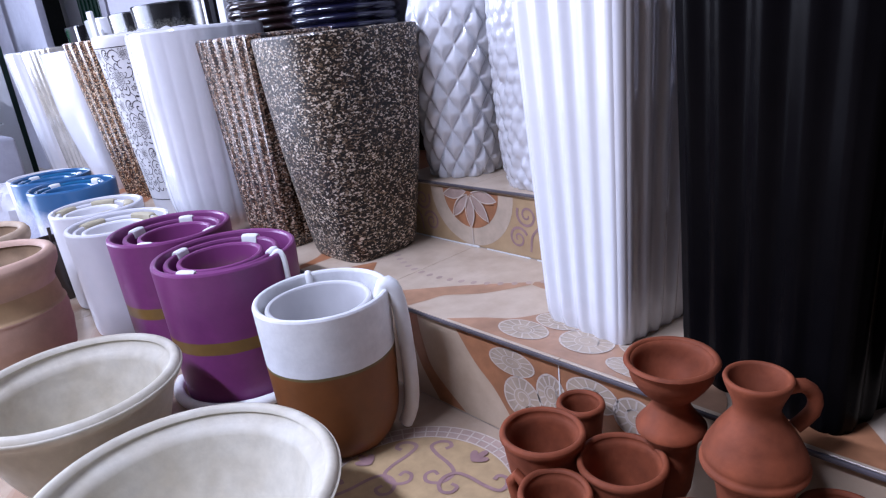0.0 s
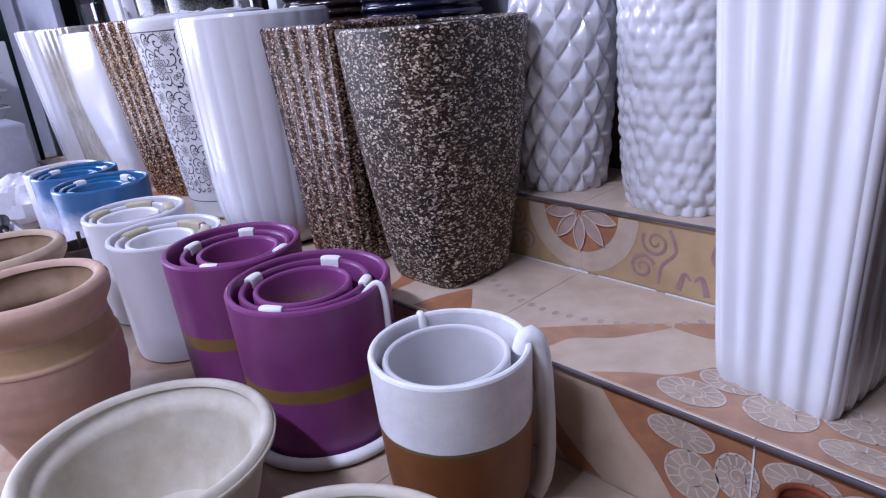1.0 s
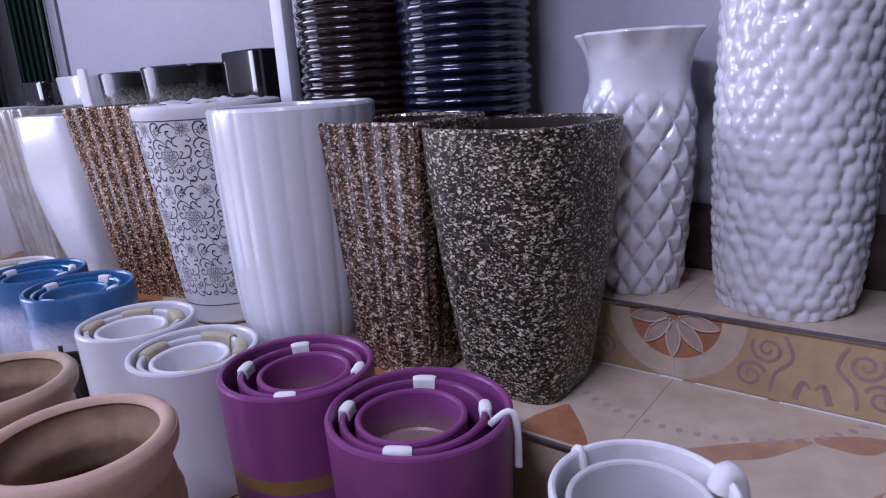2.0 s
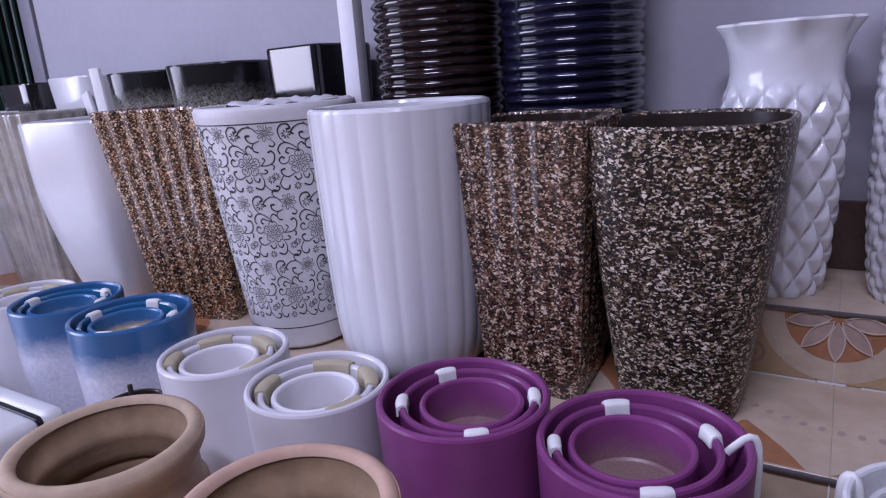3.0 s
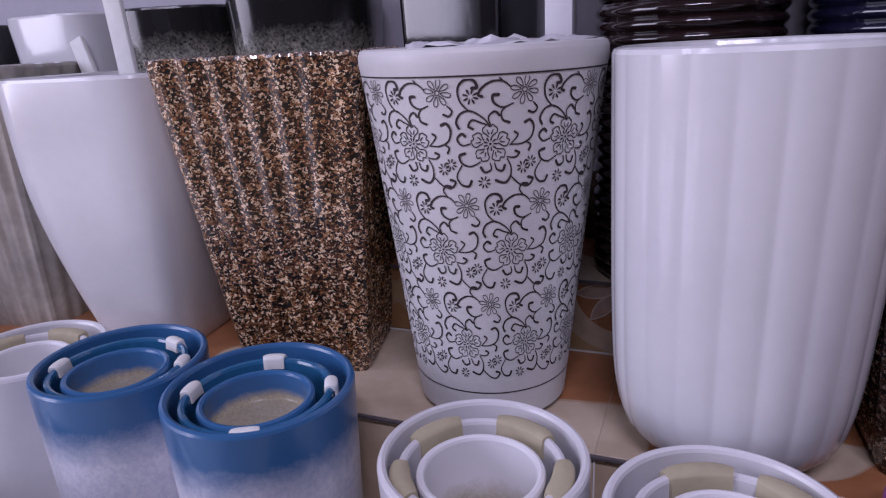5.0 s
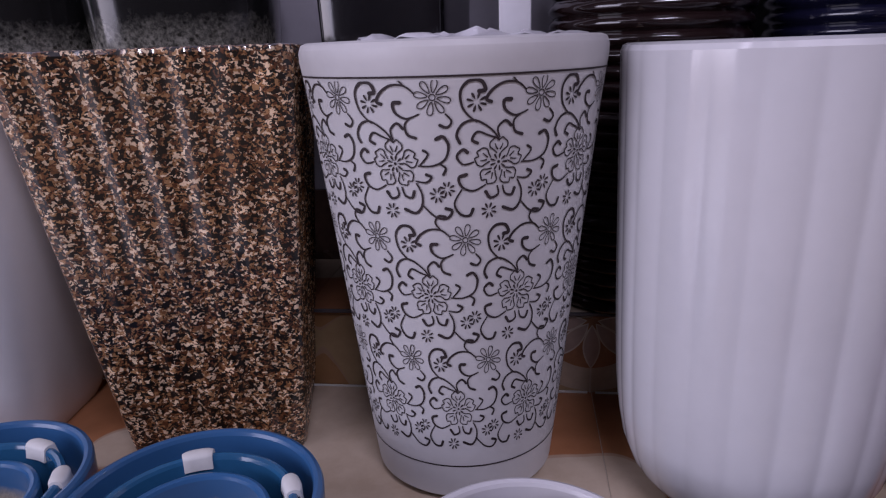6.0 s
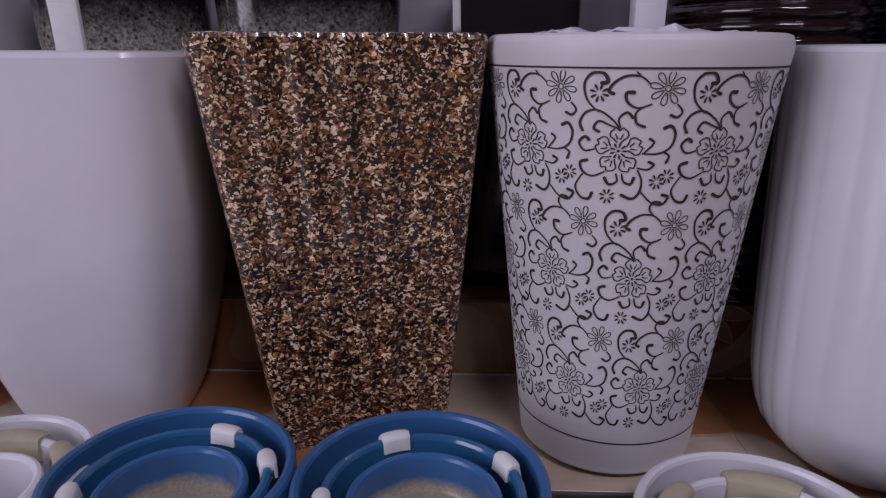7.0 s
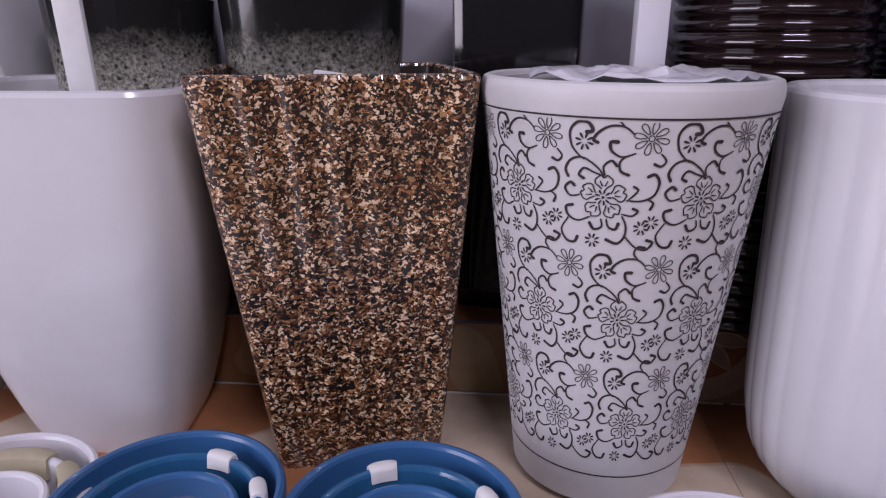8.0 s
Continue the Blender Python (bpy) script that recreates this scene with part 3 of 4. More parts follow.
def ringed_stack(x, y, r, material, label, count, h):
    for k in range(count):
        pts = []
        rings = 7
        z0 = 0.0
        for i in range(rings * 6 + 1):
            z = z0 + h * i / (rings * 6)
            pts.append((r - 0.006 + 0.006 * abs(math.sin(math.pi * i / 6)) + 0.004 * i / (rings * 6), z))
        ob = pot("ringed_planter", pts, 0.008, 0.02, material, 64, lambda a, q, z: q * (1 + 0.006 * math.cos(28 * a)), 60)
        tagged(set_at(ob, x, y, TOP_Z + k * h * 1.012), label, "plant pot", "stacked ringed pots")


ringed_stack(-1.470, 1.069, 0.113, BROWN_BLACK, "glossy dark brown ringed pot in a stack", 6, 0.118)
ringed_stack(-1.218, 1.075, 0.113, NAVY, "glossy navy ringed pot in a stack", 6, 0.118)
tall_round("square_planter", -1.772, 1.089, 0, straight(0.070, 0.079, 0.417), BLACK, "glossy black square planter with sharp rim", squared(14), 96, -8, TOP_Z, 0.01, "plant pot", "dark pots on the upper step")
for x, y, r, z in ((-2.041, 1.077, 0.1155, 0.650), (-2.275, 1.072, 0.1035, 0.646)):
    tall_round("fading_planter", x, y, 0, straight(r * 0.78, r, z - TOP_Z), SMOKE_FADE, "glossy black planter fading to speckled ash grey", squared(3.0), 96, 17, TOP_Z, 0.01, "plant pot", "dark pots on the upper step")
tall_round("plain_planter", -2.515, 1.080, 0, straight(0.080, 0.111, 0.399), WHITE, "small plain glossy white planter", squared(4), 80, 0, TOP_Z, 0.009, "plant pot", "dark pots on the upper step")
tall_round("square_planter", -2.777, 1.07, 0, straight(0.075, 0.096, 0.393), BLACK, "small glossy black planter", squared(5), 80, 0, TOP_Z, 0.009, "plant pot", "dark pots on the upper step")

# white post at the front of the upper step
post = box("display_post", -1.643, 1.004, TOP_Z, -1.607, 1.034, 2.6, POSTW, bev=0.002)
struct(post, "white painted square post up to the ceiling", "post")


# ---- clay pots and bowls at the front ----
def bulb_pot(x, y, h, r, material, label):
    prof = smooth_profile([(r * 0.62, 0.0), (r * 0.66, 0.01), (r * 0.90, h * 0.35), (r * 0.96, h * 0.56), (r * 0.945, h * 0.65), (r * 0.955, h * 0.66), (r * 0.95, h * 0.675), (r * 0.915, h * 0.69), (r * 0.89, h * 0.78), (r * 0.88, h * 0.83), (r * 0.93, h * 0.87), (r * 0.99, h * 0.915), (r, h * 0.975), (r * 0.985, h - 0.006)], 0.008)
    ob = pot("clay_pot", prof, 0.017, 0.02, material, 72, lambda a, q, z: q * (1 + 0.004 * math.sin(3 * a + 1) + 0.006 * math.sin(z * 210) * (1 if z < h * 0.86 else 0)), 60, CLAY_IN)
    return tagged(set_at(ob, x, y), label, "plant pot", "clay pots at the front")


bulb_pot(-1.212, 0.331, 0.254, 0.1005, TERRA_BAND, "pale pink terracotta pot with a tan band below its rim")
bulb_pot(-1.503, 0.348, 0.237, 0.1045, TERRA_TAN, "tan clay pot with thrown rings inside")


def bowl(x, y, h, r, label):
    prof = smooth_profile([(r * 0.55, 0.0), (r * 0.58, 0.008), (r * 0.74, h * 0.35), (r * 0.86, h * 0.70), (r * 0.89, h * 0.82), (r * 0.97, h * 0.88), (r, h * 0.94), (r * 0.985, h - 0.007)], 0.008)
    ob = pot("clay_bowl", prof, 0.014, 0.022, CREAM, 80, None, 60)
    return tagged(set_at(ob, x, y), label, "bowl", "cream bowls at the front")


bowl(-0.913, 0.348, 0.144, 0.134, "wide cream clay bowl with a thick rim")
bowl(-0.610, 0.360, 0.124, 0.155, "wide cream clay bowl with a thick rim")

cup = pot("clay_cup", smooth_profile([(0.034, 0.0), (0.038, 0.01), (0.043, 0.07), (0.047, 0.142)]), 0.005, 0.03, DARK_CLAY_AND_SHADE, 40)
tagged(set_at(cup, -1.732, 0.521), "small dark brown clay cup", "cup")

# white case: body and lid with a dark seal between, and a ribbed cable grip on it
case = tagged(new("plastic_case"), "white plastic case with a dark seal and cable grip", "case")
part("body", box_mesh(-2.46, 0.12, 0.0, -1.885, 0.455, 0.116, 0.016, 4), PLASTIC, case, "", True)
part("lid", box_mesh(-2.46, 0.461, 0.0, -1.885, 0.497, 0.118, 0.015, 4), PLASTIC, case, "", True)
part("seal", box_mesh(-2.452, 0.452, 0.006, -1.893, 0.464, 0.112, 0.010, 3), RUBBER, case, "black rubber seal", True)
_grip = [(-2.190 + 0.007 * i, 0.470 - 0.0012 * i, 0.131) for i in range(15)]
_v, _f = tube(_grip, lambda t: 0.0140 - 0.0045 * t + (0.0018 if int(t * 28) % 4 < 2 else 0), 12)
mesh_object("cable_grip", _v, _f, RUBBER, case, "black ribbed cable grip", sharp=60)
_v, _f = tube([(-2.093, 0.453, 0.131), (-2.077, 0.453, 0.129), (-2.063, 0.456, 0.123), (-2.055, 0.458, 0.112)], 0.0045, 8)
mesh_object("cable", _v, _f, RUBBER, case)

# twig standing in the dark cup
_v, _f = tube([(-1.735, 0.520, 0.032), (-1.738, 0.524, 0.10), (-1.744, 0.528, 0.168)], lambda t: 0.0028 + 0.0012 * t, 8)
tagged(mesh_object("twig", _v, _f, DARK_CLAY_AND_SHADE), "brown twig standing in a clay cup", "twig")


# packing strips on the two-colour pot and the purple set
def strip(name, pts, radius, label, flat=1.0, side=(1.0, 0.0, 0.0)):
    v, f = tube(smooth_profile(pts, 0.008), radius, 12, flat=flat, side=side)
    return tagged(mesh_object(name, v, f, FOAM, sharp=60), label, "packing strip", "white packing strips")


_r = Vector((0.70, 0.714, 0))
_c = Vector((-0.714, 0.610, 0))
strip("packing_strip", [tuple(_c + _r * d + Vector((0, 0, z))) for d, z in ((0.075, 0.198), (0.081, 0.2145), (0.090, 0.212), (0.0965, 0.190), (0.099, 0.14), (0.099, 0.075), (0.094, 0.035), (0.084, 0.012))], 0.0100, "white foam strip hung over the rim of a two-colour pot", 1.25, (-0.714, 0.70, 0))
_l = Vector((-0.93, 0.36, 0))
strip("packing_strip", [tuple(_c + _l * d + Vector((0, 0, z))) for d, z in ((0.0765, 0.192), (0.0805, 0.2085), (0.087, 0.2095), (0.0915, 0.200), (0.0925, 0.180))], 0.0055, "white foam strip folded over a pot rim", 0.8)
_q = Vector((-0.980, 0.609, -0.003))
_d = Vector((0.93, 0.37, 0))
strip("packing_strip", [tuple(_q + _d * d + Vector((0, 0, z))) for d, z in ((0.084, 0.210), (0.100, 0.2255), (0.110, 0.2275), (0.1145, 0.212), (0.115, 0.185), (0.1145, 0.160))], 0.0045, "white foam strip hanging over a purple rim", 0.7)
strip("packing_strip", [(-0.980 + 0.114 * math.cos(radians(a)), 0.609 + 0.114 * math.sin(radians(a)), 0.0105) for a in range(-130, 31, 16)], 0.0085, "white foam rod lying round the foot of a purple pot")


# foam strips and loose packing in the tall pots
def board(x, y, z, w, d, h, rx, ry, rz):
    ob = part("foam_board", box_mesh(-w / 2, -d / 2, 0, w / 2, d / 2, h, 0.003), FOAM, None, "", True)
    ob.matrix_world = pose(x, y, z, rx, ry, rz)
    return tagged(ob, "white foam board strip standing in a pot", "packing board", "foam boards in the pots")


board(-2.252, 0.915, 0.20, 0.030, 0.010, 0.462, 2, -1, 8)
board(-2.300, 0.945, 0.25, 0.030, 0.010, 0.385, -4, -20, 0)
board(-1.985, 0.915, 0.46, 0.06, 0.006, 0.108, 6, 8, 12)


def crumpled(name, x, y, z, r, h, label, seed):
    """A crushed sheet: a disc folded by noise."""
    verts, faces = [], []
    n, m = 40, 12
    for i in range(m + 1):
        for j in range(n):
            a = 2 * math.pi * j / n
            q = r * i / m * (1 + 0.08 * noise.noise((math.cos(a) * 2, math.sin(a) * 2, seed)))
            px_, py_ = q * math.cos(a), q * math.sin(a)
            f = noise.noise((px_ * 28 + seed, py_ * 28, seed)) + 0.5 * noise.noise((px_ * 70, py_ * 70 + seed, seed))
            verts.append((px_, py_, h * (0.35 + f) * (1 - 0.45 * (i / m) ** 2)))
    for i in range(m):
        for j in range(n):
            k = (j + 1) % n
            faces.append((i * n + j, i * n + k, (i + 1) * n + k, (i + 1) * n + j))
    ob = mesh_object(name, verts, faces, CLEAR, sharp=25)
    sol = ob.modifiers.new("thickness", "SOLIDIFY")
    sol.thickness = 0.0012
    ob.location = (x, y, z)
    return tagged(ob, label, "plastic wrap", "plastic wrap in the pots")


crumpled("plastic_wrap", -1.664, 0.872, 0.568, 0.108, 0.013, "crumpled white plastic wrap filling the floral planter", 3.0)
crumpled("plastic_wrap", -2.03, 1.07, 0.628, 0.06, 0.02, "crumpled white plastic wrap in a dark planter", 9.0)

# wrapped box, loose bag and trays at the far end
wrapped = part("wrapped_box", box_mesh(-3.02, 0.50, 0.0, -2.76, 0.70, 0.30, 0.012, 3), GREY, None, "", True)
tagged(wrapped, "grey paper wrapped box on the floor", "box")


def crushed_bag(x, y, r, h):
    verts, faces = [], []
    n, m = 40, 14
    for i in range(m + 1):
        ph = math.pi * i / m
        for j in range(n):
            a = 2 * math.pi * j / n
            d = Vector((math.sin(ph) * math.cos(a), math.sin(ph) * math.sin(a), math.cos(ph)))
            f = 1 + 0.22 * noise.noise(d * 2.2) + 0.10 * noise.noise(d * 7.0)
            verts.append((r * d.x * f, r * d.y * f, max(0.0, h * 0.5 * (1 + d.z * f))))
    for i in range(m):
        for j in range(n):
            k = (j + 1) % n
            faces.append((i * n + j, i * n + k, (i + 1) * n + k, (i + 1) * n + j))
    ob = mesh_object("plastic_bag", verts, faces, CLEAR, sharp=25)
    ob.location = (x, y, 0)
    return tagged(ob, "crumpled white plastic bag on the floor", "plastic bag")


crushed_bag(-2.56, 0.60, 0.115, 0.17)
for k in range(4):
    tray = pot("stacked_tray", smooth_profile([(0.13, 0.0), (0.15, 0.01), (0.165, 0.05), (0.18, 0.055)]), 0.008, 0.012, PLASTIC, 64, squared(5))
    tagged(set_at(tray, -3.42, 0.60, 0.26 + k * 0.062 if k else 0.26, 4 * k), "white plastic tray in a stack", "tray", "stacked trays")
stand = part("tray_stand", box_mesh(-3.58, 0.44, 0.0, -3.26, 0.76, 0.26, 0.01, 2), GREY, None, "", True)
tagged(stand, "grey box under stacked white trays", "box")

# gate and boards in the opening beyond the wall
gate = tagged(new("metal_gate"), "dark green barred metal gate in the back doorway", "gate")
for i in range(9):
    _x = -3.10 - i * 0.055
    _v, _f = tube([(_x, 1.26, 0.0), (_x, 1.26, 2.3)], 0.009, 8)
    mesh_object("bar", _v, _f, GREEN, gate)
for z in (0.10, 1.1, 2.25):
    part("rail", box_mesh(-3.60, 1.248, z, -3.06, 1.272, z + 0.04, 0.003), GREEN, gate)
tagged(box("white_post", -3.70, 1.22, 0.0, -3.63, 1.29, 2.3, POSTW, bev=0.004), "white painted post beside a barred gate", "post")
tagged(box("pale_panel", -4.30, 1.03, 0.0, -3.35, 1.06, 1.25, GREY, bev=0.004), "pale grey board standing beside the doorway", "board")
tagged(box("green_post", -3.98, 0.905, 0.0, -3.90, 0.965, 2.3, GREEN, bev=0.004), "dark green painted post", "post")
_v, _f = turned(shell(smooth_profile([(0.04, 0.0), (0.07, 0.02), (0.095, 0.07), (0.103, 0.10)]), 0.005, 0.01), 40)
_bowl = mesh_object("green_basin", _v, _f, plain("green_plastic", (0.03, 0.22, 0.07), 0.35, 0.1, 9.0))
_bowl.matrix_world = pose(-3.80, 0.795, 0.556, 0, 0, 0)
tagged(box("tall_crate", -3.95, 0.70, 0.0, -3.66, 0.895, 0.555, PLASTIC, bev=0.006), "white plastic crate by the doorway", "crate")
tagged(_bowl, "green plastic basin on a white crate", "basin")


# ---- small terracotta burners ----
def burner(x, y, z, h, r, label, waist=0.45, foot=0.62):
    prof = smooth_profile([(r * foot, 0.0), (r * (foot + 0.04), 0.006), (r * (waist + foot) * 0.5, h * 0.22), (r * waist, h * 0.42), (r * (waist + 0.22), h * 0.54), (r * 0.84, h * 0.72), (r * 0.90, h * 0.84), (r * 0.94, h * 0.91), (r, h * 0.94), (r, h - 0.005)], 0.006)
    ob = pot("incense_burner", prof, 0.006, h * 0.5, TERRA, 48, lambda a, q, zz: q * (1 + 0.012 * math.sin(2 * a + x * 30) + 0.006 * math.sin(5 * a)), 60)
    return tagged(set_at(ob, x, y, z), label, "incense burner", "small terracotta burners")


burner(-0.286, 0.702, 0.138, 0.078, 0.0423, "orange terracotta goblet burner standing on other cups", 0.38, 0.72)
burner(-0.389, 0.704, 0.0, 0.130, 0.0252, "small dark terracotta cup", 0.55, 0.8)
burner(-0.377, 0.625, 0.0, 0.144, 0.0408, "terracotta cup with flared rim", 0.5, 0.7)
burner(-0.305, 0.649, 0.0, 0.130, 0.0415, "terracotta cup with flared rim", 0.5, 0.7)
burner(-0.328, 0.579, 0.0, 0.127, 0.033, "small terracotta cup with flared rim", 0.5, 0.75)
burner(-0.224, 0.624, 0.0, 0.123, 0.029, "small terracotta cup with flared rim", 0.5, 0.75)
burner(-0.140, 0.704, 0.0, 0.119, 0.035, "small terracotta cup with flared rim", 0.5, 0.75)
burner(-0.231, 0.572, 0.0, 0.114, 0.035, "small terracotta cup with flared rim", 0.5, 0.75)
burner(-0.286, 0.704, 0.0, 0.139, 0.025, "small terracotta cup with flared rim", 0.5, 0.8)
_v, _f = tube([(-0.362, 0.580, 0.112), (-0.371, 0.578, 0.122), (-0.377, 0.577, 0.112), (-0.374, 0.578, 0.096), (-0.362, 0.580, 0.088)], 0.0055, 10)
tagged(mesh_object("broken_handle", _v, _f, TERRA, sharp=60), "curled terracotta handle leaning against a cup", "handle")

jug = tagged(new("terracotta_jug"), "orange terracotta jug with flared neck and loop handle", "jug")
_v, _f = turned(shell(smooth_profile([(0.034, 0.0), (0.041, 0.002), (0.0425, 0.007), (0.0400, 0.010), (0.0405, 0.015), (0.0365, 0.025), (0.0325, 0.032), (0.0305, 0.036), (0.0235, 0.046), (0.0182, 0.055), (0.0190, 0.064), (0.0245, 0.078), (0.0263, 0.084)], 0.003), 0.0045, 0.03), 56)
mesh_object("body", _v, _f, TERRA, jug, sharp=60)
_v, _f = tube(smooth_profile([(0.0205, 0.003, 0.072), (0.036, 0.005, 0.073), (0.046, 0.007, 0.062), (0.045, 0.006, 0.048), (0.031, 0.003, 0.036)], 0.005), 0.006, 10)
mesh_object("handle", _v, _f, TERRA, jug, sharp=60)
set_at(jug, -0.204, 0.686, 0.144, 40)
burner(-0.204, 0.690, 0.0, 0.1445, 0.034, "terracotta cup under a jug", 0.7, 0.8)

# ---- tiles ----
def tile_run(parent, material, x_joint, z, y0, y1, vertical, xa=X0, xb=X1):
    """One row of tiles along the step; the joint grid passes through x_joint."""
    k0 = math.floor((xa - x_joint) / TILE_W)
    meshes = {}
    for k in range(k0, k0 + 30):
        a, b = x_joint + k * TILE_W, x_joint + (k + 1) * TILE_W
        a, b = max(a, xa), min(b, xb)
        if b - a < 0.02:
            continue
        key = round(b - a, 4)
        if key not in meshes:
            g = 0.0004
            bm = box_mesh(g, 0, 0, b - a - g, (0.008 if vertical else y1 - y0 - 2 * g), (y1 - y0 - 2 * g) if vertical else 0.008, 0.0004, 1)
            me = bpy.data.meshes.new("tile")
            bm.to_mesh(me)
            bm.free()
            me.materials.append(material)
            meshes[key] = me
        ob = new("tile", meshes[key])
        ob.parent = parent
        ob.location = (a, z, y0 + 0.0012) if vertical else (a, y0 + 0.0012, z)


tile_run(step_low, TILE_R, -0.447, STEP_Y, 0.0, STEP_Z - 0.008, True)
tile_run(step_low, TILE, -0.447, STEP_Z - 0.008, STEP_Y - 0.002, TOP_Y, False)
tile_run(step_high, TILE_O, -0.810, TOP_Y, STEP_Z, TOP_Z - 0.008, True)
tile_run(step_high, TILE, -0.810, TOP_Z - 0.008, TOP_Y - 0.002, WALL_Y - 0.008, False)
tile_floor = struct(new("tile_floor"), "printed cream and brown floor tiles", "floor")
for row in range(10):
    tile_run(tile_floor, TILE_F, -0.10, -0.008, STEP_Y - TILE_W * (row + 1), STEP_Y - TILE_W * row, False, -4.40, 2.20)

# grey strips along the step edges
struct(box("edge_strip", X0, STEP_Y - 0.0065, STEP_Z - 0.004, X1, STEP_Y - 0.0025, STEP_Z + 0.0006, TRIM, bev=0.001), "thin grey strip along the low step edge", "trim")
struct(box("edge_strip", X0, TOP_Y - 0.0065, TOP_Z - 0.004, X1, TOP_Y - 0.0025, TOP_Z + 0.0006, TRIM, bev=0.001), "thin grey strip along the upper step edge", "trim")

# white filler along the foot of the upper riser, with gaps
_bm = bmesh.new()
random.seed(12)
_x = X0 + 0.02
while _x < X1 - 0.1:
    _w = random.uniform(0.03, 0.16)
    _tmp = bpy.data.meshes.new("tmp")
    _one = box_mesh(_x, TOP_Y - 0.0035 - random.uniform(0, 0.001), STEP_Z + 0.0004, _x + _w, TOP_Y - 0.0022, STEP_Z + random.uniform(0.002, 0.0032))
    _one.to_mesh(_tmp)
    _one.free()
    _bm.from_mesh(_tmp)
    bpy.data.meshes.remove(_tmp)
    _x += _w + random.uniform(0.002, 0.018)
struct(part("grout_line", _bm, FOAM), "broken white grout line at the foot of a riser", "trim")


# ---- engraved and printed ornament ----
def spline(pts, m=7):
    out = []
    p = [pts[0]] + list(pts) + [pts[-1]]
    for i in range(1, len(p) - 2):
        for k in range(m):
            t = k / m
            out.append(tuple(0.5 * (2 * b + (c - a) * t + (2 * a - 5 * b + 4 * c - d) * t * t + (3 * b - a - 3 * c + d) * t ** 3)
                             for a, b, c, d in zip(p[i - 1], p[i], p[i + 1], p[i + 2])))
    out.append(tuple(pts[-1]))
    return out


class Ornament:
    """Flat ribbons and blobs drawn in a plane, carried onto a surface by place(u, v)."""

    def __init__(self):
        self.verts, self.faces = [], []

    def ribbon(self, pts, w0, w1, place, closed=False):
        base = len(self.verts)
        n = len(pts)
        for i, (x, y) in enumerate(pts):
            a, b = pts[max(i - 1, 0)], pts[min(i + 1, n - 1)]
            if closed:
                a, b = pts[i - 1], pts[(i + 1) % n]
            dx, dy = b[0] - a[0], b[1] - a[1]
            d = math.hypot(dx, dy) or 1
            w = (w0 + (w1 - w0) * i / max(n - 1, 1)) / 2
            self.verts += [place(x - dy / d * w, y + dx / d * w), place(x + dy / d * w, y - dx / d * w)]
        for i in range(n if closed else n - 1):
            j = (i + 1) % n
            self.faces.append((base + 2 * i, base + 2 * i + 1, base + 2 * j + 1, base + 2 * j))

    def blob(self, pts, place):
        base = len(self.verts)
        cx, cy = sum(p[0] for p in pts) / len(pts), sum(p[1] for p in pts) / len(pts)
        self.verts.append(place(cx, cy))
        self.verts += [place(*p) for p in pts]
        n = len(pts)
        self.faces += [(base, base + 1 + i, base + 1 + (i + 1) % n) for i in range(n)]

    def done(self, name, material, parent, label=""):
        return mesh_object(name, self.verts, self.faces, material, parent, label, smooth=False)


def oval(cx, cy, a, b, turn, n=12):
    c, s = math.cos(turn), math.sin(turn)
    return [(cx + a * math.cos(t) * c - b * math.sin(t) * s, cy + a * math.cos(t) * s + b * math.sin(t) * c) for t in (2 * math.pi * k / n for k in range(n))]


def drop(cx, cy, r0, r1, w, turn, n=7):
    """Teardrop petal pointing out from (cx, cy)."""
    out = []
    for k in range(2 * n):
        t = k / (2 * n)
        q = r0 + (r1 - r0) * (0.5 - 0.5 * math.cos(2 * math.pi * t))
        side = w * math.sin(2 * math.pi * t) * (0.35 + 0.65 * (q - r0) / (r1 - r0))
        out.append((cx + q * math.cos(turn) - side * math.sin(turn), cy + q * math.sin(turn) + side * math.cos(turn)))
    return out


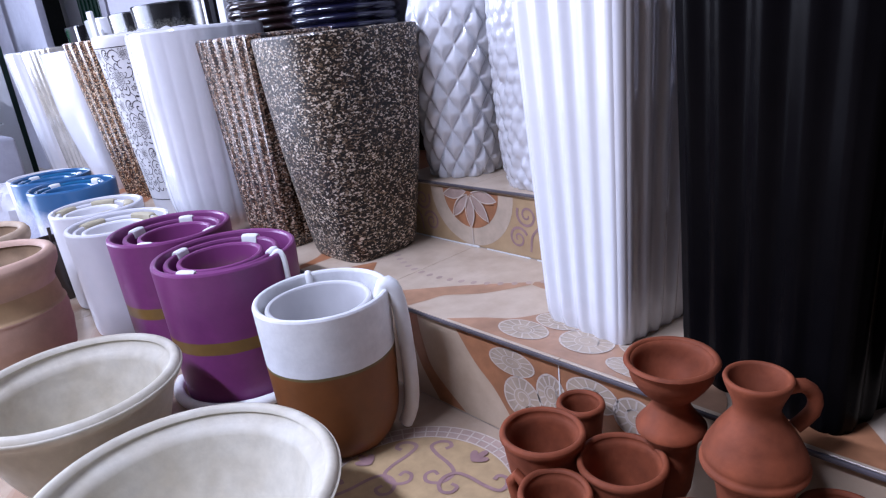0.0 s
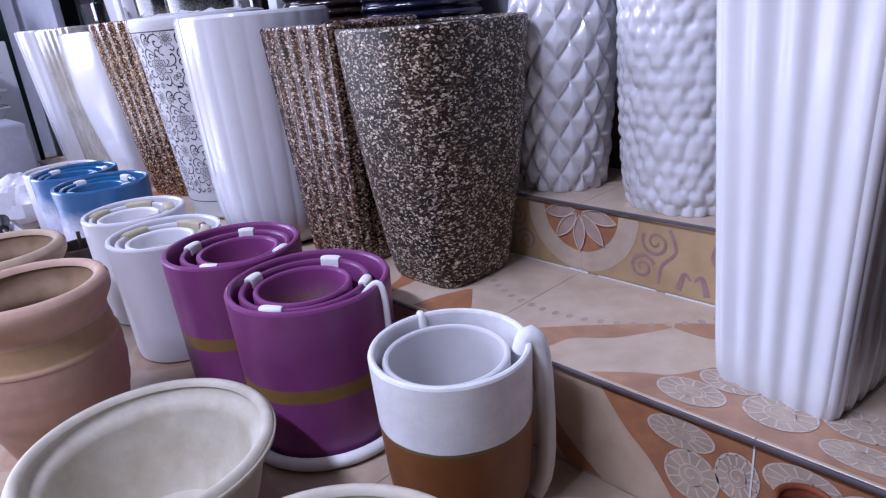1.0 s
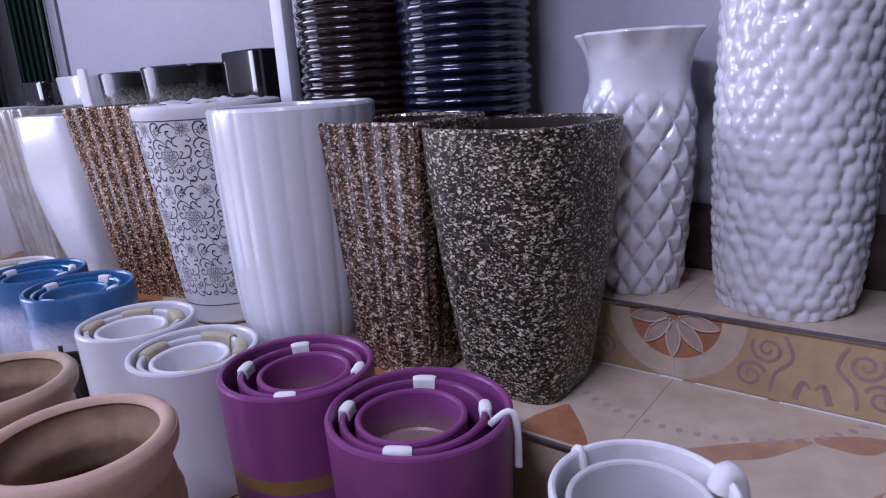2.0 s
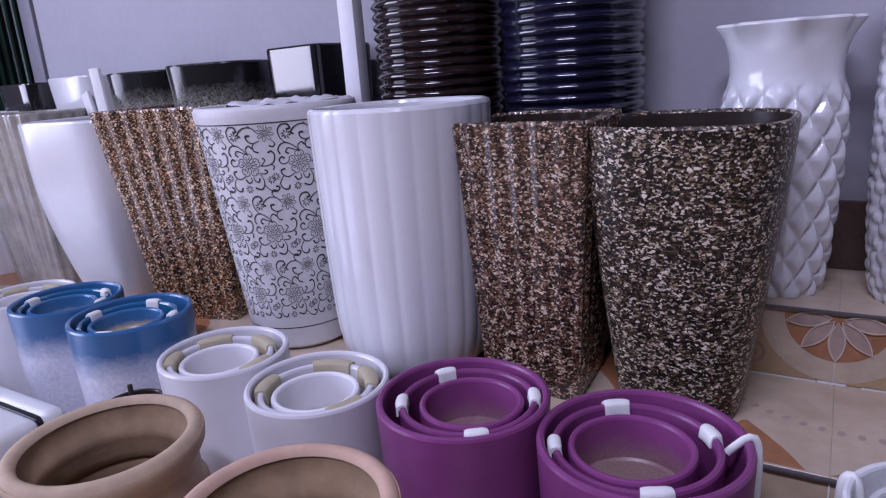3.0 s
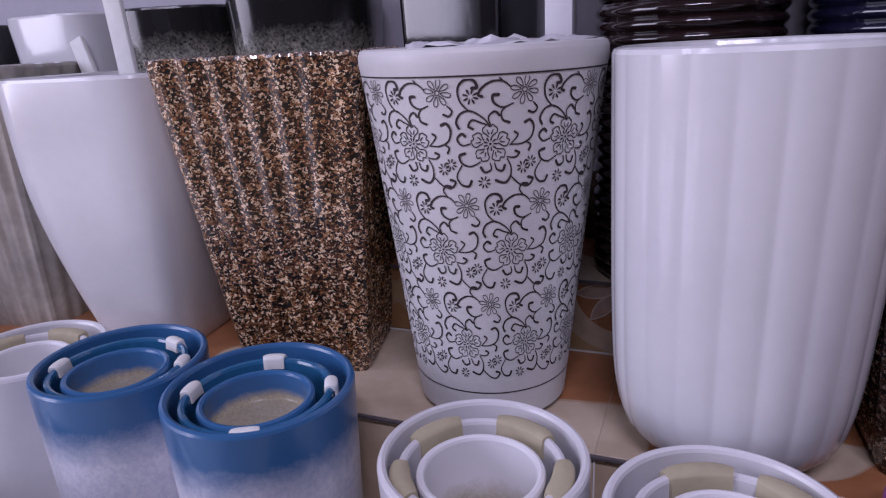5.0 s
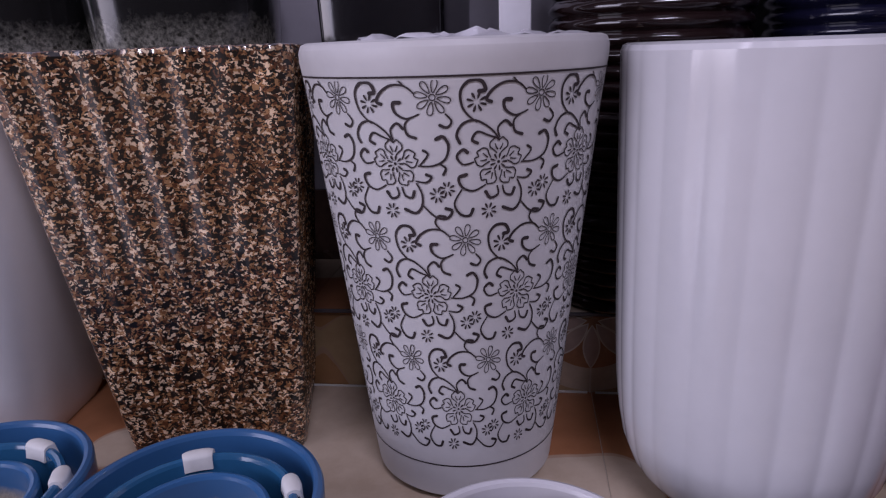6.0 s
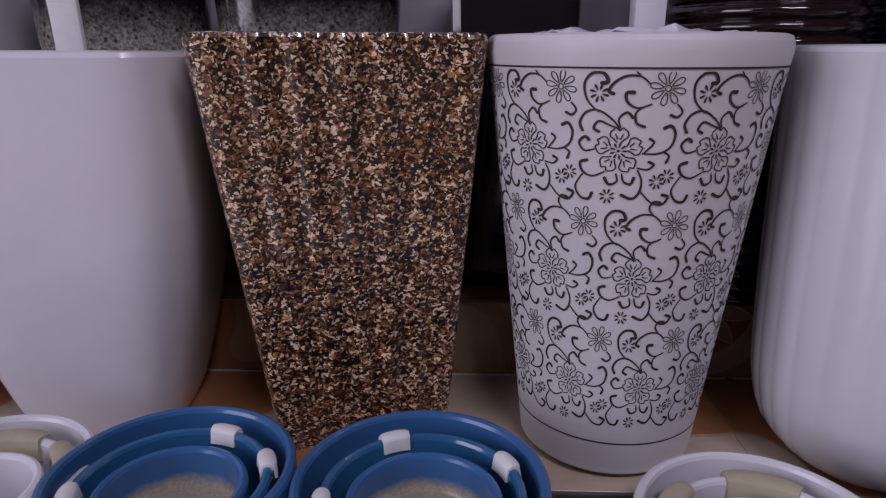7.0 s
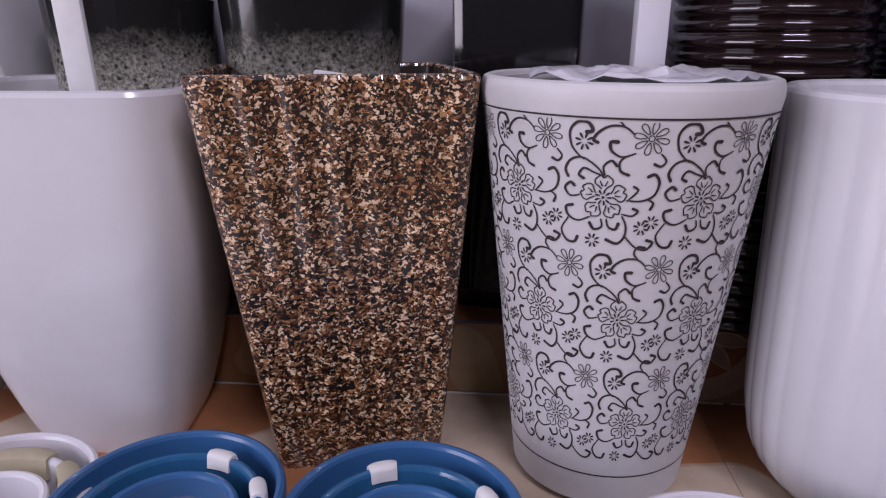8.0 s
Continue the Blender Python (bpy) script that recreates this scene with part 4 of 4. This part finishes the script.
def floral_cell(o, place):
    """One repeat of the engraving, in units of about a third of a millimetre, v down."""
    for k in range(8):
        o.ribbon(drop(0, 0, 12, 47, 10.5, k * math.pi / 4 + 0.2), 2.9, 2.9, place, True)
    o.ribbon(oval(0, 0, 8, 8, 0), 3, 3, place, True)
    cx, cy = -115, 175
    for k in range(5):
        t = -math.pi / 2 + k * 2 * math.pi / 5
        lobe = [(24, -5), (33, -14), (41, -24), (53, -24), (60, -17), (66, -9), (58, 0), (66, 9), (60, 17), (53, 24), (41, 24), (33, 14), (24, 5)]
        o.ribbon(spline([(cx + a * math.cos(t) - b * math.sin(t), cy + a * math.sin(t) + b * math.cos(t)) for a, b in lobe], 3), 3.8, 3.8, place)
        for side in (-1, 1):
            o.ribbon([(cx + q * math.cos(t) - side * b * math.sin(t), cy + q * math.sin(t) + side * b * math.cos(t)) for q, b in ((33, 3), (42, 8), (50, 11))], 4.5, 2.5, place)
    for k in range(9):
        t = k * 2 * math.pi / 9
        o.blob(drop(cx, cy, 8, 25, 4.2, t, 4), place)
    o.blob(oval(cx, cy, 4.5, 4.5, 0, 8), place)
    for sx, sy, sr in ((110, 15, 25), (0, 262, 22), (-140, 310, 22), (28 - 285, 245, 21)):
        for k in range(8):
            o.blob(drop(sx, sy, sr * 0.28, sr * 1.08, sr * 0.20, k * math.pi / 4 + 0.3, 4), place)
    for pts, w0, w1 in (
        ([(-45, -10), (-70, -30), (-105, -32), (-135, -15), (-150, 8), (-138, 16)], 4, 8),
        ([(-72, -32), (-86, -52), (-76, -72), (-56, -70)], 4, 7),
        ([(-36, 42), (-72, 54), (-100, 38), (-104, 14), (-86, 12)], 4, 9),
        ([(-58, 50), (-76, 68), (-72, 95), (-50, 105)], 4, 7),
        ([(30, 42), (46, 62), (34, 78), (16, 72)], 4, 7),
        ([(112, 67), (90, 50), (74, 26), (70, -12), (90, -38), (120, -38), (132, -16), (116, -12)], 4, 9),
        ([(172, 118), (150, 88), (108, 62), (74, 70), (58, 98), (66, 120)], 4, 7),
        ([(168, 112), (140, 102), (112, 92), (98, 112), (112, 122)], 4, 7),
        ([(172, 110), (166, 84), (186, 66), (202, 80)], 4, 7),
        ([(-50, 180), (-8, 180), (26, 162), (36, 126), (22, 102), (4, 108)], 4, 8),
        ([(8, 174), (26, 186), (20, 204)], 4, 7),
        ([(-44, 178), (-20, 150), (-32, 138)], 4, 6),
        ([(-182, 172), (-212, 178), (-228, 156), (-212, 138), (-200, 146)], 4, 8),
        ([(-150, 236), (-186, 252), (-216, 240), (-224, 214), (-204, 206)], 4, 8),
        ([(-118, 240), (-114, 264), (-136, 274), (-150, 256)], 4, 8),
        ([(-102, 240), (-94, 264), (-74, 270), (-66, 252)], 4, 8),
        ([(-58, 228), (-44, 258), (-46, 292), (-66, 314), (-98, 304)], 4, 8),
        ([(-48, 286), (-12, 322), (22, 330), (40, 308), (22, 300)], 4, 8),
        ([(-60, 222), (-30, 226), (-14, 212), (-28, 204)], 4, 7),
        ([(-216, 246), (-238, 286), (-222, 318), (-196, 322), (-186, 304)], 4, 8),
    ):
        o.ribbon(spline(pts, 5), w0 * 1.05, w1 * 1.25, place)
        o.blob(oval(pts[-1][0], pts[-1][1], w1 * 0.62, w1 * 0.62, 0, 8), place)


def cone_radius(h):
    """Outer radius of the floral planter at a height over its foot."""
    rows = [(0.092, 0.012), (0.095, 0.03), (0.1165, 0.225), (0.134, 0.38), (0.1390, 0.415)]
    for (r0, h0), (r1, h1) in zip(rows, rows[1:]):
        if h <= h1:
            return r0 + (r1 - r0) * (h - h0) / (h1 - h0)
    return rows[-1][0]


def on_planter(turn, height):
    def place(u, v):
        a = turn + radians(36) * u / 285
        h = min(max(height - v * 0.000288, 0.050), 0.4015)
        r = cone_radius(h) + 0.0006
        return (r * math.cos(a), r * math.sin(a), h)
    return place


engraving = Ornament()
for row in range(3):
    for col in range(10):
        floral_cell(engraving, on_planter(radians(-55 + 36 * col + 9.5 * row), 0.529 - STEP_Z - 0.1135 * row))
for h in (0.404, 0.046):
    engraving.ribbon([(2 * math.pi * k / 120, h) for k in range(121)], 0.0016, 0.0016, lambda a, q: ((cone_radius(q) + 0.0006) * math.cos(a), (cone_radius(q) + 0.0006) * math.sin(a), q))
engraving.done("engraving", INK, patterned, "dark engraved floral scroll pattern")


# prints on the tiles
def flat_top(z, lift):
    return lambda u, v: (u, v, z + lift)


def flat_front(y, lift):
    return lambda u, v: (u, y - lift, v)


def disc(name, cx, cy, r0, r1, a0, a1, place, material, parent, n=40):
    o = Ornament()
    base = len(o.verts)
    for k in range(n + 1):
        a = a0 + (a1 - a0) * k / n
        o.verts += [place(cx + r0 * math.cos(a), cy + r0 * math.sin(a)), place(cx + r1 * math.cos(a), cy + r1 * math.sin(a))]
    o.faces = [(2 * k, 2 * k + 1, 2 * k + 3, 2 * k + 2) for k in range(n)]
    return o.done(name, material, parent)


def spiral(cx, cy, r, turn, flip, turns=1.6, n=30):
    return [(cx + flip * r * (1 - 0.85 * k / n) * math.cos(turn + turns * 2 * math.pi * k / n), cy + r * (1 - 0.85 * k / n) * math.sin(turn + turns * 2 * math.pi * k / n)) for k in range(n + 1)]


def leaf(cx, cy, r, w, turn, n=8):
    """Pointed petal from (cx, cy)."""
    c, k = math.cos(turn), math.sin(turn)
    side = [(r * i / n, w * math.sin(math.pi * i / n) ** 0.9) for i in range(n + 1)]
    return [(cx + u * c - v * k, cy + u * k + v * c) for u, v in side + [(u, -v) for u, v in side[-2:0:-1]]]


def riser_motif(x):
    top = TOP_Z - 0.0095
    disc("print", x, top, 0.0, 0.098, math.pi, 2 * math.pi, flat_front(TOP_Y, 0.0004), CREAMP, step_high)
    disc("print", x, top, 0.0, 0.066, math.pi, 2 * math.pi, flat_front(TOP_Y, 0.0008), ORANGE, step_high)
    o, e = Ornament(), Ornament()
    for k, a in enumerate((-170, -131, -90, -49, -10)):
        bx, by = x + 0.007 * math.cos(radians(a)), top + 0.007 * math.sin(radians(a))
        pet = leaf(bx, by, 0.058, 0.0100, radians(a))
        o.blob(pet, flat_front(TOP_Y, 0.0012 + 0.0003 * k))
        e.ribbon(pet, 0.0018, 0.0018, flat_front(TOP_Y, 0.0030 + 0.0003 * k), True)
    e.ribbon([(x, top - 0.067), (x, top - 0.100)], 0.0018, 0.0018, flat_front(TOP_Y, 0.0016))
    o.done("print", LILAC, step_high)
    e.done("print", PALE, step_high)
    s = Ornament()
    for f in (-1, 1):
        s.ribbon(spiral(x + f * 0.125, 0.213, 0.021, 2.6, f), 0.005, 0.003, flat_front(TOP_Y, 0.0006))
        s.ribbon(spiral(x + f * 0.105, 0.172, 0.020, 0.4, f), 0.005, 0.003, flat_front(TOP_Y, 0.0006))
        s.ribbon(spline([(x + f * 0.145, 0.235), (x + f * 0.155, 0.205), (x + f * 0.135, 0.180), (x + f * 0.130, 0.152)]), 0.005, 0.004, flat_front(TOP_Y, 0.0006))
        s.ribbon(spline([(x + f * 0.160, 0.150), (x + f * 0.168, 0.175), (x + f * 0.178, 0.168)]), 0.009, 0.003, flat_front(TOP_Y, 0.0006))
    s.done("print", MAUVE, step_high)


for _k in (-2, -1, 0, 1):
    riser_motif(-0.810 + TILE_W * _k)


def fan_motif(cx, cy, r, turn, place, parent, squash=1.0):
    """A round shell of small cells with pale outlines."""
    o, e = Ornament(), Ornament()
    sh = lambda u, v: place(0.0)(cx + u, cy + v * squash)
    hi = lambda u, v: place(0.0004)(cx + u, cy + v * squash)
    n = 13
    o.blob(oval(0, 0, r, r, 0, 26), sh)
    for k in range(n):
        a = turn + 2 * math.pi * k / n
        e.ribbon([(q * math.cos(a), q * math.sin(a)) for q in (r * 0.45, r)], 0.0018, 0.0024, hi)
    e.ribbon(oval(0, 0, r, r, 0, 26), 0.0024, 0.0024, hi, True)
    e.ribbon(oval(0, 0, r * 0.45, r * 0.45, 0, 18), 0.0016, 0.0016, hi, True)
    e.ribbon(spiral(0, 0, r * 0.45, turn, 1, 1.2, 16), 0.0016, 0.0012, hi)
    o.done("print", FAN, parent)
    e.done("print", PALE, parent)


front = lambda lift: flat_front(STEP_Y, 0.0006 + lift)
tread = lambda lift: flat_top(STEP_Z, 0.0006 + lift)


def field(left, right, place, material, parent):
    """A printed area between two curved edges."""
    o = Ornament()
    a, b = spline(left, 8), spline(right, 8)
    o.verts = [place(*p) for q in zip(a, b) for p in q]
    o.faces = [(2 * k, 2 * k + 1, 2 * k + 3, 2 * k + 2) for k in range(len(a) - 1)]
    return o.done("print", material, parent)


RISER, TREAD = flat_front(STEP_Y, 0.0004), flat_top(STEP_Z, 0.0003)
for _k in (0, 1):
    _j = -0.447 + TILE_W * 2 * _k
    at_j = lambda pts: [(_j + u, v) for u, v in pts]
    # brown wave, orange wave and the fan bed behind it on the riser
    field(at_j([(-0.285, 0.134), (-0.268, 0.095), (-0.252, 0.050), (-0.220, 0.003)]), at_j([(-0.249, 0.134), (-0.243, 0.095), (-0.226, 0.050), (-0.168, 0.003)]), RISER, ORANGE, step_low)
    field(at_j([(-0.172, 0.134), (-0.140, 0.092), (-0.104, 0.058), (-0.066, 0.003)]), at_j([(0.165, 0.134), (0.135, 0.10), (0.10, 0.064), (0.085, 0.003)]), RISER, ORANGE, step_low)
    # the waves run on over the tread: a long one that ends in a point, its neighbour, and the fan bed at the edge
    field(at_j([(-0.360, 0.748), (-0.318, 0.782), (-0.283, 0.815), (-0.239, 0.854), (-0.171, 0.908)]), at_j([(-0.268, 0.748), (-0.258, 0.776), (-0.248, 0.803), (-0.205, 0.838), (-0.166, 0.898)]), TREAD, ORANGE_PALE, step_low)
    field(at_j([(-0.168, 0.911), (-0.148, 0.925), (-0.122, 0.941), (-0.092, 0.950)]), at_j([(-0.164, 0.900), (-0.138, 0.897), (-0.108, 0.903), (-0.088, 0.935)]), TREAD, ORANGE_PALE, step_low)
    field(at_j([(-0.190, 0.748), (-0.147, 0.779), (-0.113, 0.799), (-0.085, 0.840)]), at_j([(0.19, 0.748), (0.18, 0.777), (0.15, 0.808), (0.085, 0.842)]), TREAD, ORANGE_PALE, step_low)
    field(at_j([(-0.490, 0.748), (-0.482, 0.790), (-0.462, 0.834)]), at_j([(-0.385, 0.748), (-0.412, 0.788), (-0.456, 0.838)]), TREAD, ORANGE, step_low)
    for dx, z, r, sq in ((-0.074, 0.112, 0.036, 0.48), (-0.060, 0.066, 0.029, 1.0), (-0.014, 0.088, 0.021, 1.25), (0.044, 0.108, 0.034, 0.6), (0.030, 0.050, 0.027, 1.0), (0.098, 0.100, 0.026, 0.9), (-0.022, 0.026, 0.021, 1.0)):
        fan_motif(_j + dx, z, r, dx * 20, front, step_low, sq)
    for dx, y, r, sq in ((-0.082, 0.780, 0.036, 0.62), (-0.058, 0.822, 0.032, 0.62), (0.002, 0.797, 0.034, 0.8), (0.068, 0.822, 0.034, 0.7), (0.082, 0.774, 0.036, 0.5)):
        fan_motif(_j + dx, y, r, dx * 20, tread, step_low, sq)
for _k in range(-3, 3):
    _joint = Ornament()
    _joint.ribbon([(-0.447 + TILE_W * _k, 0.134), (-0.447 + TILE_W * _k, 0.002)], 0.0018, 0.0018, flat_front(STEP_Y, 0.0014))
    _joint.done("joint", FOAM, step_low)
_dots = Ornament()
for k in range(26):
    a = radians(-158 + 5.2 * k)
    _dots.blob(oval(-0.775 + 0.235 * math.cos(a), 1.078 + 0.232 * math.sin(a), 0.0065, 0.0048, a, 8), flat_top(STEP_Z, 0.0004))
_dots.done("print", LILAC, step_low)

# round medallion on the floor tiles
MX, MY = -0.541, 0.582
floor_at = lambda lift: flat_top(0.0, lift)
disc("print", MX, MY, 0.0, 0.120, 0, 2 * math.pi, floor_at(0.0003), OCHRE, tile_floor)
disc("print", MX, MY, 0.120, 0.143, 0, 2 * math.pi, floor_at(0.0003), LILAC, tile_floor, 60)
_m = Ornament()
for k in range(52):
    a = 2 * math.pi * k / 52
    _m.ribbon([(MX + 0.120 * math.cos(a), MY + 0.120 * math.sin(a)), (MX + 0.143 * math.cos(a), MY + 0.143 * math.sin(a))], 0.002, 0.002, floor_at(0.0007))
for r in (0.120, 0.1315, 0.143):
    _m.ribbon(oval(MX, MY, r, r, 0, 60), 0.002, 0.002, floor_at(0.0007), True)
_m.done("print", PALE, tile_floor)
_s = Ornament()
for k in range(4):
    a = k * math.pi / 2 + radians(131)
    for f in (-1, 1):
        lift = 0.0007 + 0.0001 * (2 * k + (f > 0))
        _at = lambda u, v: floor_at(lift)(MX + u * math.cos(a) - v * math.sin(a), MY + u * math.sin(a) + v * math.cos(a))
        _s.ribbon(spline([(0.093, f * 0.029), (0.098, f * 0.036), (0.107, f * 0.032), (0.108, f * 0.019), (0.099, f * 0.010), (0.082, f * 0.019), (0.063, f * 0.035), (0.047, f * 0.043), (0.034, f * 0.038), (0.027, f * 0.025), (0.031, f * 0.011), (0.043, f * 0.009), (0.049, f * 0.018), (0.042, f * 0.024)]), 0.0055, 0.0048, _at)
    for q in (-0.6, 0.0, 0.6):
        _at = lambda u, v: floor_at(0.0018 + 0.0001 * (k + q))(MX + u * math.cos(a) - v * math.sin(a), MY + u * math.sin(a) + v * math.cos(a))
        _s.blob(drop(0.064, 0.064, 0.0, 0.028 if q == 0 else 0.022, 0.0065, math.pi / 4 + q), _at)
_s.done("print", MAUVE, tile_floor)
